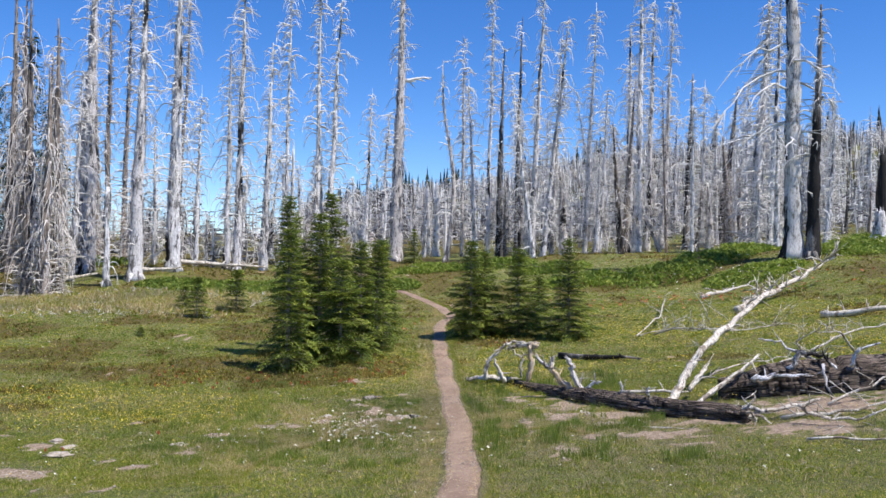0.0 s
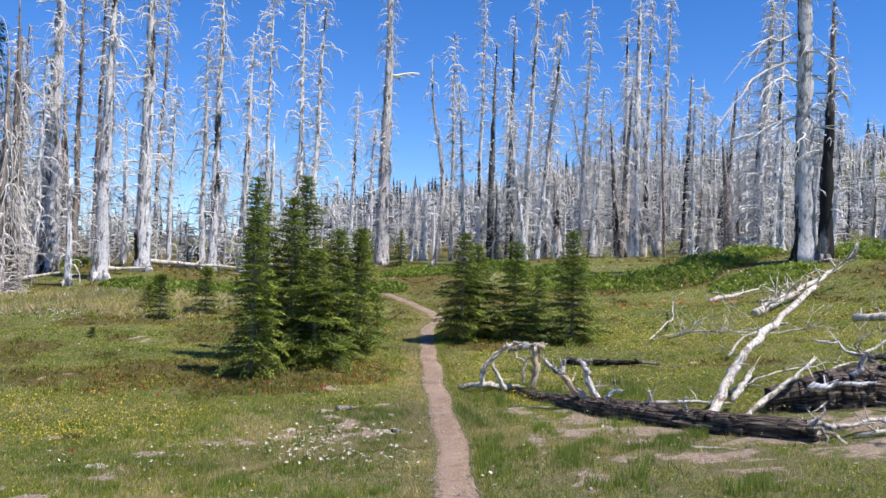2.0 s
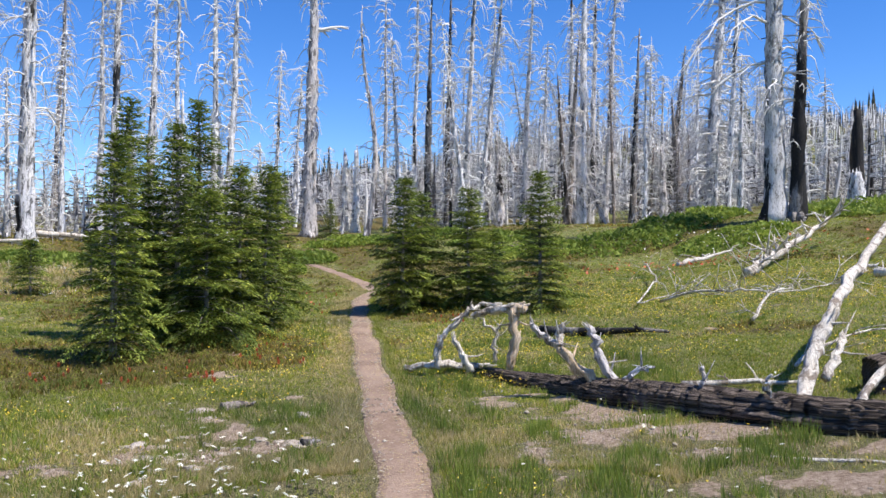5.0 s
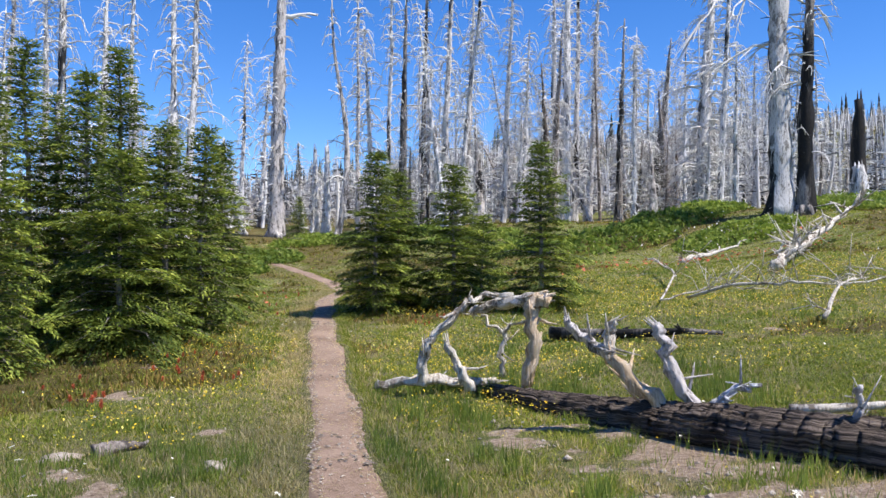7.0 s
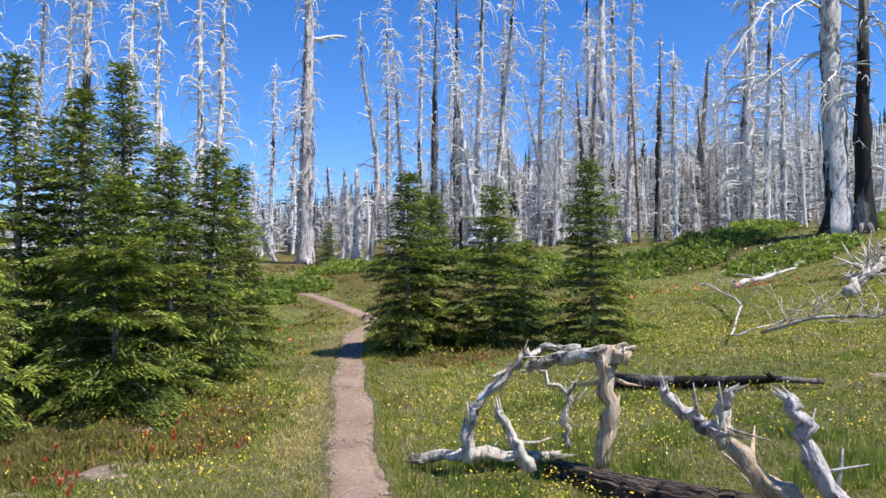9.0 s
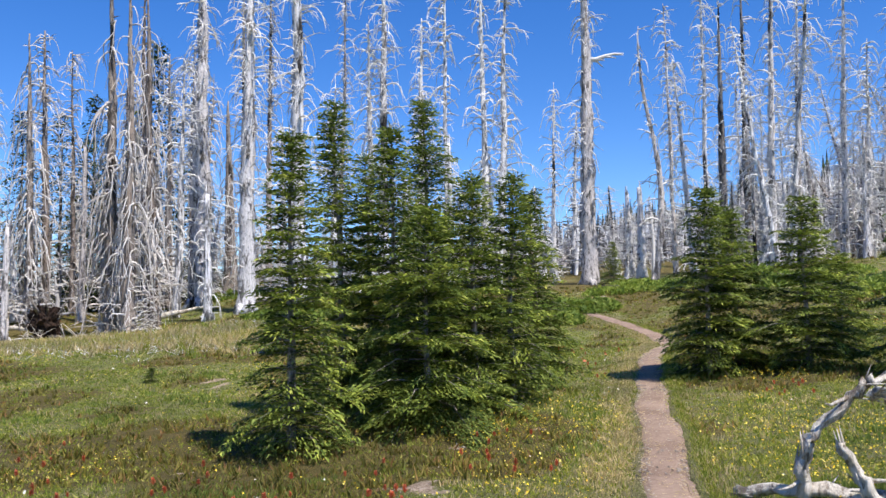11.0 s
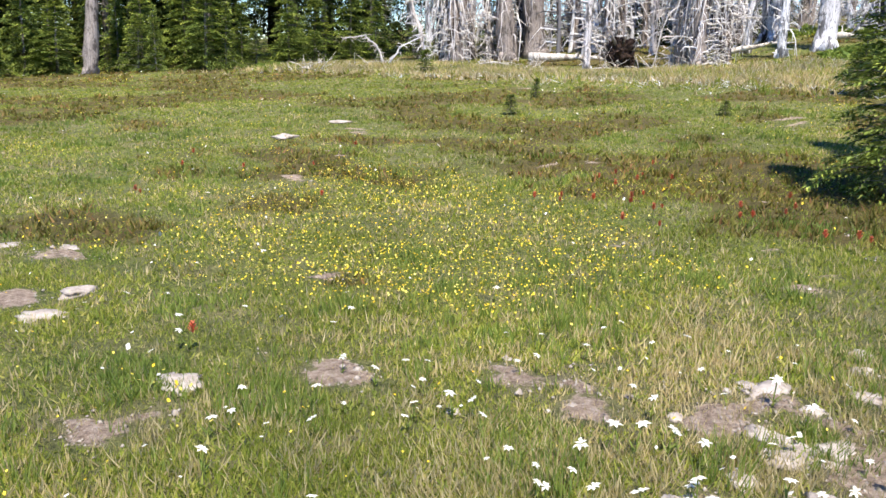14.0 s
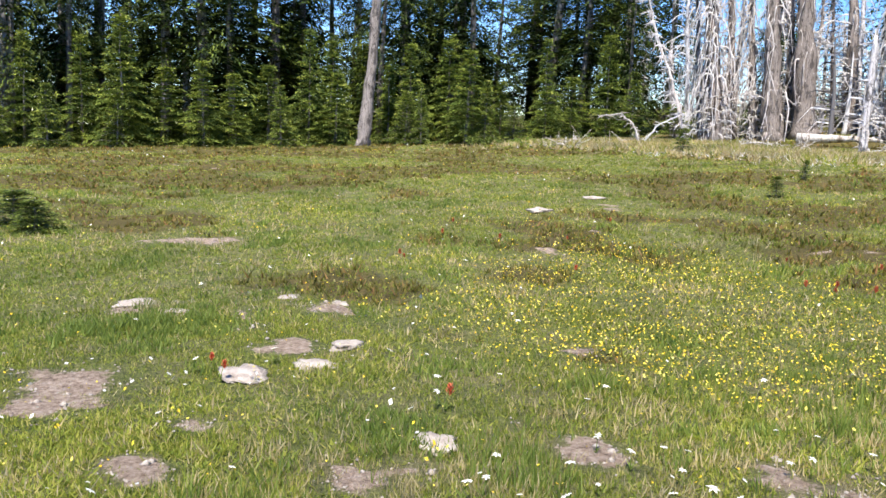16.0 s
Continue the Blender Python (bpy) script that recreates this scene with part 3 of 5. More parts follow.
snag(6.3, 53.6, 15.3, 0.18, 1.4, -0.2, "s")
snag(7.6, 59.5, 15.8, 0.18, 0.5, -0.1, "s")
snag(10.2, 61.2, 18.0, 0.23, 0.6, -0.1, "s")
snag(10.8, 59.0, 11.7, 0.20, 0.5, -0.1, "s")
snag(13.2, 60.6, 16.5, 0.31, 0.0, -0.0, "s")
snag(13.3, 58.5, 18.9, 0.36, 0.2, -0.0, "s")
snag(14.9, 62.2, 18.7, 0.26, 0.4, -0.1, "s")
snag(16.4, 63.9, 19.0, 0.26, 0.7, -0.2, "s")
snag(17.6, 61.5, 12.9, 0.28, 0.4, -0.1, "dark")
snag(19.3, 63.1, 12.2, 0.20, 0.1, -0.0, "s")
snag(20.9, 64.7, 10.1, 0.20, -0.1, 0.0, "s")
snag(20.7, 56.3, 17.5, 0.46, 0.8, -0.3, "droop")
snag(20.8, 54.1, 18.4, 0.21, 0.7, -0.3, "s")
snag(16.4, 39.8, 17.0, 0.48, -0.1, 0.1, "huge")
snag(17.2, 39.4, 11.9, 0.37, 0.3, -0.1, "dark")
snag(31.5, 62.5, 9.0, 0.21, 0.0, -0.0, "s")
snag(-6.8, 65.7, 6.0, 0.20, -0.4, -0.0, "s")
snag(-6.3, 67.7, 12.7, 0.18, 0.3, 0.0, "s")
snag(-5.2, 69.8, 11.3, 0.19, 0.5, 0.0, "s")
snag(-22.4, 37.3, 4.2, 0.18, -0.0, -0.0, "stub")
snag(-25.7, 42.4, 12.7, 0.24, -0.2, -0.2, "skirt")
snag(-25.8, 43.6, 13.1, 0.25, -0.3, -0.2, "s")
snag(-26.8, 46.6, 12.9, 0.16, -0.2, -0.2, "s")
snag(-24.1, 43.7, 7.7, 0.16, -0.0, -0.0, "stub")
snag(-22.2, 47.4, 12.3, 0.22, -0.1, -0.0, "s")
snag(-25.5, 54.8, 14.9, 0.17, 0.1, 0.1, "s")
snag(-21.6, 56.9, 19.4, 0.22, 0.0, 0.0, "s")
snag(-24.2, 47.3, 16.4, 0.34, -0.2, -0.1, "skirt")
snag(-24.2, 48.5, 16.2, 0.26, -0.2, -0.1, "skirt")
snag(-22.8, 47.0, 6.7, 0.20, -0.1, -0.1, "stub")
snag(-21.6, 52.4, 10.8, 0.40, -0.2, -0.1, "skirt")
snag(-21.4, 53.6, 17.7, 0.24, -0.1, -0.1, "s")
snag(-26.2, 56.7, 9.5, 0.16, -0.1, -0.1, "s")
snag(-21.4, 67.8, 23.1, 0.20, 0.5, 0.2, "s")
snag(-31.7, 37.8, 8.7, 0.16, -0.6, -0.7, "skirt")
snag(-29.8, 36.9, 12.0, 0.39, -0.7, -0.8, "skirt")
snag(-30.8, 38.8, 11.9, 0.25, -0.7, -0.9, "skirt")
snag(-30.2, 39.5, 11.8, 0.22, -0.7, -0.8, "skirt")
snag(-29.0, 39.4, 12.9, 0.45, -0.7, -0.8, "brown")
snag(-29.9, 41.3, 10.9, 0.28, -0.7, -0.7, "s")
snag(-28.7, 41.0, 13.4, 0.55, -0.8, -0.8, "brown")
snag(-30.6, 44.7, 9.3, 0.15, -0.6, -0.5, "s")
snag(-29.3, 44.5, 11.0, 0.32, -0.7, -0.7, "s")
snag(-33.2, 37.5, 4.1, 0.17, -0.3, -0.4, "stub")
snag(-28.0, 44.4, 4.4, 0.23, -0.3, -0.2, "stub")
snag(-37.4, 23.4, 16.3, 0.31, 0.4, 0.9, "live")
snag(24.7, 47.5, 5.2, 0.47, 0.0, -0.0, "char")
snag(24.1, 46.7, 2.0, 0.57, 0.0, -0.0, "greystump")


def copy_snags(n, r0, r1, a0, a1, kinds, tall, seed):
    """More dead trees of the same burnt forest, turned, stretched and leaning."""
    rng = random.Random(seed)
    plain = [(h, ob) for kind, h, ob in made if kind in kinds and h > 8]
    for _ in range(n):
        r, a = math.sqrt(rng.uniform(r0 * r0, r1 * r1)), radians(rng.uniform(a0, a1))
        x, y = r * math.sin(a), r * math.cos(a)
        h0, ob = plain[rng.randrange(len(plain))]
        h = tall[0] + (tall[1] - tall[0]) * rng.random() ** 1.4
        wide = rng.uniform(0.55, 1.0)
        lean = rng.gauss(0, 26) if rng.random() < 0.09 else rng.gauss(0, 2.5)
        copy_thing(ob, pose(x, y, float(height(x, y)) - 0.2, 0.5 * lean, lean, rng.uniform(0, 360)) @ Matrix.Diagonal((wide, wide, h / h0, 1)))


copy_snags(112, 52, 92, 3.5, 25, ("s", "dark", "brown"), (4.5, 13), 1)
copy_snags(20, 62, 95, -8, 4, ("s", "dark"), (2.5, 6), 2)
copy_snags(22, 56, 95, 25, 36, ("s", "dark"), (3, 7), 3)
copy_snags(32, 50, 85, -24, -8, ("s",), (2.5, 8), 4)
copy_snags(30, 53, 70, -46, -22, ("s", "brown", "dark"), (5, 13), 5)


# ---- firs ----
def fir_meshes(h, base, seed, whorl=0.15, nl=0.062, bare_low=0.03, old=False):
    """Trunk and crown of a conifer: tiers of flat sprays with needles on side twigs."""
    rng = np.random.RandomState(seed)
    body, crown = Soup(), Soup()
    n = 12
    s = np.linspace(0, 1, n)
    ax = np.stack([np.cumsum(rng.randn(n)) * 0.006 * h * s, np.cumsum(rng.randn(n)) * 0.006 * h * s, h * s], -1)
    tube(body, ax, (0.012 * h + 0.02) * (1 - 0.93 * s), 8, 0.1, rng)
    z = h * bare_low + 0.08
    up = np.array([0, 0, 1.0])
    V, tone = [], []
    lopsided = rng.rand() * 6.28
    while z < h * 0.985:
        f = z / h
        reach = base * (1.0 if old else 0.98) * ((1 - f) ** (0.85 if old else 1.0)) * rng.uniform(0.55, 1.15) + 0.06
        k = rng.randint(7, 11) if not old else rng.randint(4, 7)
        a0 = rng.rand() * 6.28
        c = np.array([np.interp(f, s, ax[:, m]) for m in range(3)])
        for b in range(k):
            a = a0 + b * 6.28 / k + rng.uniform(-0.3, 0.3)
            ln = reach * rng.uniform(0.6, 1.18) * (1 + 0.15 * math.cos(a - lopsided))
            out = np.array([math.cos(a), math.sin(a), 0])
            side = np.array([-out[1], out[0], 0])
            rise = (0.15 + 0.55 * f) if not old else 0.05 + 0.3 * f
            droop = (0.42 - 0.25 * f) * rng.uniform(0.6, 1.4) if not old else rng.uniform(0.3, 0.8)
            st = c + up * rng.uniform(-0.3, 0.3) * whorl
            shade = rng.uniform(-0.3, 0.3) + (0.12 if rng.rand() < 0.2 else 0)
            m = max(3, int(ln / (nl * 1.1)))
            q = np.linspace(0.12, 1.0, m)
            axis = st + ln * (q[:, None] * out + (rise * q - droop * q * q)[:, None] * up)
            tang = out + (rise - 2 * droop * q)[:, None] * up
            nl < 0.09 and tube(body, [st, axis[m // 2], axis[-1]], [0.010 * ln + 0.004, 0.006 * ln + 0.003, 0.002], 3, tip=False)
            tl = (0.42 * ln * (1.02 - q) ** 0.8 + 1.6 * nl)
            for sgn in (-1, 1):
                d = 0.75 * tang + sgn * side * rng.uniform(0.5, 0.95) - up * rng.uniform(0.05, 0.42)
                d /= np.linalg.norm(d, axis=1, keepdims=True)
                cnt = max(3, int(tl.max() / (nl * 0.62)))
                w = np.linspace(0.0, 1.0, cnt)
                pt = axis[:, None] + (tl[:, None] * w[None])[..., None] * d[:, None]
                pt = pt + rng.randn(*pt.shape) * nl * 0.22
                nrm = np.cross(d, up)
                nrm /= np.linalg.norm(nrm, axis=1, keepdims=True) + 1e-9
                sg = np.where(np.arange(cnt) % 2 == 0, 1.0, -1.0)[None, :, None]
                tipv = pt + nl * (0.75 * d[:, None] + sg * 0.72 * nrm[:, None] + up * rng.uniform(-0.45, 0.4, pt.shape[:2])[..., None])
                wide = 0.33 * nl * d[:, None] + 0.12 * nl * up
                V.append(np.stack([pt - wide, pt + wide, tipv], 2).reshape(-1, 3))
                # random tone per bough, darkened towards the trunk to paint in the crown's shade
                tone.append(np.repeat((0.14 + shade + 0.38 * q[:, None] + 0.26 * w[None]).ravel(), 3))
        z += whorl * rng.uniform(0.75, 1.2) * (1 - 0.35 * f)
    for _ in range(14):
        p = ax[-1] - up * rng.uniform(0, 0.25)
        d = rng.randn(3) * 0.5 + up
        V.append(np.stack([p - (0.006, 0, 0), p + (0.006, 0, 0), p + nl * 1.4 * d]))
        tone.append(np.full(3, 0.6))
    v = np.concatenate(V)
    crown.add(v, np.arange(len(v)).reshape(-1, 3))
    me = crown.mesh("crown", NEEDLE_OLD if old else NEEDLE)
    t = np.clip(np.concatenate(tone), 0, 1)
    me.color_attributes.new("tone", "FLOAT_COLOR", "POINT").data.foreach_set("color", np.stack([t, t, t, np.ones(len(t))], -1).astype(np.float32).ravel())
    return body.mesh("trunk", BARK), me


def fir(x, y, meshes, turn=0.0, sx=1.0, sz=1.0, label="young green fir with dense tiers of needled boughs", group="young firs", name="fir_tree"):
    top = thing(name, x, y, label, "conifer", group, z=float(height(x, y)) - 0.04)
    top.rotation_euler, top.scale = (0, 0, turn), (sx, sx, sz)
    part("trunk", meshes[0], top)
    part("crown", meshes[1], top)
    return top

NEAR = "young green fir with dense drooping needled boughs in the meadow clump"
fir(-3.62, 19.95, fir_meshes(3.4, 0.78, 1), 0.0, label="slender young fir at the clump's edge, boughs to the ground")
fir(-4.03, 22.54, fir_meshes(4.2, 0.85, 2), label=NEAR)
fir(-4.12, 23.89, fir_meshes(3.8, 0.5, 3, 0.26), label="thin sparse young fir within the clump")
fir(-3.22, 22.29, fir_meshes(3.7, 0.95, 4), label=NEAR)
fir(-3.17, 23.56, fir_meshes(4.35, 1.0, 5), label="tallest young fir of the meadow clump")
fir(-2.55, 21.35, fir_meshes(2.5, 1.15, 6), label="broad low young fir with sweeping boughs")
fir(-2.14, 22.06, fir_meshes(2.95, 0.9, 7), label=NEAR)
fir(-1.75, 22.60, fir_meshes(2.95, 0.75, 8), label="young fir with a crooked bare leader")
fir(-1.71, 24.68, fir_meshes(3.1, 0.8, 9), label=NEAR)
fir(0.85, 25.70, fir_meshes(3.0, 1.1, 10), label=NEAR)
fir(1.34, 26.35, fir_meshes(2.7, 1.15, 11), label=NEAR)
fir(2.30, 25.70, fir_meshes(2.75, 1.15, 12), label=NEAR)
fir(3.05, 27.10, fir_meshes(1.8, 0.85, 13), label="short yellowish-green young fir in the clump")
fir(3.66, 24.55, fir_meshes(2.95, 1.0, 14), label="conical young fir standing beside the clump")

SMALL = [fir_meshes(1.6, 0.55, 21, 0.16, 0.08), fir_meshes(2.6, 0.95, 22, 0.22, 0.085), fir_meshes(4.2, 1.3, 23, 0.30, 0.11)]
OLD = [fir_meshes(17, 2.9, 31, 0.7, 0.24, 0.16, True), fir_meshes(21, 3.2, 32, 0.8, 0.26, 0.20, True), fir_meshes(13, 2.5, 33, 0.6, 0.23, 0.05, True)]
fir(-9.06, 31.27, SMALL[0], 0.4, 1.0, 0.95, "small fir sapling in the meadow grass", "saplings")
fir(-8.11, 33.35, SMALL[0], 1.7, 1.1, 1.05, "small fir sapling in the meadow grass", "saplings")
fir(-10.2, 33.5, SMALL[0], 2.7, 0.8, 0.6, "small fir sapling in the meadow grass", "saplings")
fir(-12.8, 23.9, SMALL[0], 1.0, 0.42, 0.26, "tiny fir seedling in the heather", "saplings")
fir(-9.3, 26.2, SMALL[0], 2.0, 0.35, 0.2, "tiny fir seedling in the heather", "saplings")
fir(-14.9, 26.8, SMALL[0], 3.0, 0.3, 0.3, "tiny fir seedling in the heather", "saplings")
fir(-24.5, 31.0, SMALL[0], 3.0, 0.7, 0.55, "small fir sapling before the dead trees", "saplings")
fir(-13.9, 10.6, SMALL[0], 2.2, 0.9, 0.36, "low spreading fir seedling in the meadow", "saplings")
fir(-13.3, 10.9, SMALL[0], 0.2, 0.8, 0.30, "low spreading fir seedling in the meadow", "saplings")
fir(-2.0, 58.0, SMALL[1], 0.3, 0.8, 0.9, "small dark fir between the dead trunks", "saplings")
fir(-4.6, 47.0, SMALL[0], 0.3, 1.3, 0.7, "low bushy fir beside the footpath", "saplings")

# green forest along the meadow's far edge
_r = random.Random(11)
EDGE = [(-39.5, 8.0), (-39.3, 10.6), (-38.6, 13.2), (-38.0, 16.0), (-38.4, 18.4), (-38.0, 20.3), (-38.2, 22.2), (-37.8, 25.2), (-37.2, 26.5), (-36.8, 28.0), (-36.0, 29.4), (-35.5, 30.6), (-34.8, 31.8), (-34.0, 32.8), (-33.4, 33.8), (-32.6, 34.9), (-31.6, 35.6)]
for _i, (_x, _y) in enumerate(EDGE):
    fir(_x + _r.uniform(-.6, .4), _y + _r.uniform(-.5, .5), SMALL[1 + (_i % 3 == 0) * 1], _r.uniform(0, 6), _r.uniform(0.6, 1.2), _r.uniform(0.5, 1.15), "young fir at the edge of the green forest", "forest edge firs")
for _i in range(17):
    _y = 6 + _i * 1.9
    fir(-40.6 + 0.02 * max(0, _y - 8) ** 1.5 + _r.uniform(-1.5, .8), _y + _r.uniform(-.6, .6), SMALL[2], _r.uniform(0, 6), _r.uniform(0.8, 1.3), _r.uniform(0.7, 1.5), "young fir at the edge of the green forest", "forest edge firs")
for _i in range(68):
    _y = -2 + _i * 0.69
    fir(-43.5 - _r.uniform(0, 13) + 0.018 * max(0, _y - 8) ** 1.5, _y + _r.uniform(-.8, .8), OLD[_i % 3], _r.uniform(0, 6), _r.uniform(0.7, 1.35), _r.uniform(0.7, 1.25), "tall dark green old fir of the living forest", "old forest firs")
for _x, _y, _s in ((-36.5, 62, 0.75), (-31.5, 51.5, 0.85), (-41, 55, 0.8), (-25.6, 52.0, 1.1), (-37, 47, 0.9), (-40, 42, 0.85), (-38.5, 38.5, 0.8), (-30, 56, 0.9), (-33, 50.5, 0.85), (-27.5, 59, 0.9), (-35, 45, 0.8), (-28.6, 50, 0.7), (-33.5, 57, 1.0)):
    fir(_x, _y, OLD[2], _r.uniform(0, 6), _s, _s, "living dark green fir among dead trunks", "old forest firs")
for _i in range(44):
    fir(-47.5 - _r.uniform(0, 8), -4 + _i * 0.96, SMALL[2], _r.uniform(0, 6), _r.uniform(1.3, 2.0), _r.uniform(0.9, 1.5), "understorey fir in the shade of the forest", "forest edge firs")


# ---- fallen wood ----
def wander(pts, n=4, amp=0.02, seed=0):
    """More points along a line of points, slightly uneven."""
    rng = np.random.RandomState(seed)
    p = np.asarray(pts, float)
    t = np.linspace(0, len(p) - 1, (len(p) - 1) * n + 1)
    q = np.stack([np.interp(t, np.arange(len(p)), p[:, m]) for m in range(3)], -1)
    q[1:-1] = 0.25 * q[:-2] + 0.5 * q[1:-1] + 0.25 * q[2:]
    q[1:-1] += rng.randn(len(q) - 2, 3) * amp
    return q


def rod(name, parent, material, pts, r0, r1, seed=0, label="", amp=0.015, sides=8, knots=0):
    """One limb with knobbly outline and small broken twigs."""
    rng, s = np.random.RandomState(seed), Soup()
    p = wander(pts, 5, amp, seed)
    tube(s, p, 0.85 * np.linspace(r0, r1, len(p)) * (1 + 0.22 * (rng.rand(len(p)) - 0.5)), sides, 0.5, rng)
    run = (p[-1] - p[-2]) / (np.linalg.norm(p[-1] - p[-2]) + 1e-9)
    for _ in range(6 if r1 > 0.024 else 0):
        o = rng.randn(3)
        o -= run * (o @ run)
        o /= np.linalg.norm(o)
        c = p[-1] + o * r1 * 0.5
        tube(s, [c - run * 0.08, c + run * rng.uniform(0.03, 0.11) + o * r1 * 0.25], [r1 * 0.42, 0.002], 5)
    for _ in range(int(5 * len(p) / 10)):
        k = rng.randint(1, len(p) - 2)
        t = p[k + 1] - p[k - 1]
        t /= np.linalg.norm(t) + 1e-9
        o = rng.randn(3)
        o -= t * (o @ t)
        o /= np.linalg.norm(o)
        w = 0.85 * float(np.interp(k, [0, len(p) - 1], [r0, r1]))
        tube(s, [p[k] + o * w * 0.9 - t * 0.1, p[k] + o * w * 0.98, p[k] + o * w * rng.uniform(1.0, 1.35) + t * rng.uniform(0.05, 0.12)], [w * 0.12, w * 0.26, 0.002], 4)
    for _ in range(knots):
        k = rng.randint(1, len(p) - 1)
        d = rng.randn(3)
        d /= np.linalg.norm(d)
        tube(s, [p[k], p[k] + d * rng.uniform(0.05, 0.16), p[k] + d * rng.uniform(0.14, 0.3) + (0, 0, 0.03)], [r0 * 0.3, r0 * 0.2, 0.003], 5)
    return part(name, s.mesh(name, material), parent, label)


def local(ob, pts):
    return [(x - ob.location.x, y - ob.location.y, z - ob.location.z) for x, y, z in pts]


def bark_log(name, parent, pts, radii, seed, plates=1.0):
    """A lying trunk with deep furrowed, burnt bark."""
    p = wander(pts, 34, 0.004, seed)
    sides, n = 64, len(p)
    r = np.interp(np.linspace(0, 1, n), np.linspace(0, 1, len(radii)), radii)
    d = np.gradient(p, axis=0)
    d /= np.linalg.norm(d, axis=1, keepdims=True)
    a = np.cross(d, (0, 0, 1.0))
    a /= np.linalg.norm(a, axis=1, keepdims=True)
    b = np.cross(a, d)
    th = np.arange(sides) * 2 * np.pi / sides
    along = np.cumsum(np.r_[0, np.linalg.norm(np.diff(p, axis=0), axis=1)])
    T, L = np.meshgrid(th, along)
    warp = 5 * np.minimum(T, 2 * np.pi - T) + 1.1 * vnoise(L, T, 0.3, 2)
    ridge = 1 - np.abs(2 * vnoise(warp + 0.8 * L, L * 1.3 + seed - 0.3 * warp, 1.0, 1) - 1)
    fine = 1 - np.abs(2 * vnoise(warp * 2.4 + 1.7 * L, L * 3.0 - 0.8 * warp, 1.0, 4) - 1)
    lost = smooth(0.60, 0.66, 0.6 * vnoise(L + seed, np.cos(T) * 0.3, 0.35, 6) + 0.4 * vnoise(L, np.sin(T) * 0.4, 0.12, 5))
    rr = r[:, None] * (0.80 + plates * (0.20 * ridge + 0.11 * fine) * (1 - 0.8 * lost) - 0.10 * lost + 0.26 * vnoise(L, np.sin(T), 0.45, 3) - 0.10)
    v = (p[:, None] + rr[..., None] * (np.cos(th)[None, :, None] * a[:, None] + np.sin(th)[None, :, None] * b[:, None])).reshape(-1, 3)
    i, j = np.meshgrid(np.arange(n - 1), np.arange(sides), indexing="ij")
    q0, q1, q2, q3 = i * sides + j, i * sides + (j + 1) % sides, (i + 1) * sides + (j + 1) % sides, (i + 1) * sides + j
    f = np.concatenate([np.stack([q0, q1, q2], -1).reshape(-1, 3), np.stack([q0, q2, q3], -1).reshape(-1, 3)])
    v = np.concatenate([v, p[-1:], p[:1]])
    k = np.arange(sides)
    f = np.concatenate([f, np.stack([(n - 1) * sides + k, (n - 1) * sides + (k + 1) % sides, np.full(sides, n * sides)], -1), np.stack([(k + 1) % sides, k, np.full(sides, n * sides + 1)], -1)])
    s = Soup()
    s.add(v, f)
    me = s.mesh(name, LOG_BARK)
    uv = me.uv_layers.new(name="along")
    co = np.concatenate([np.stack([L.ravel(), (np.minimum(T, 2 * np.pi - T) * 0.3).ravel()], -1), [[along[-1], 0], [0, 0]]])
    uv.data.foreach_set("uv", co[f.ravel()].astype(np.float32).ravel())
    return part(name, me, parent, "burnt black furrowed bark")


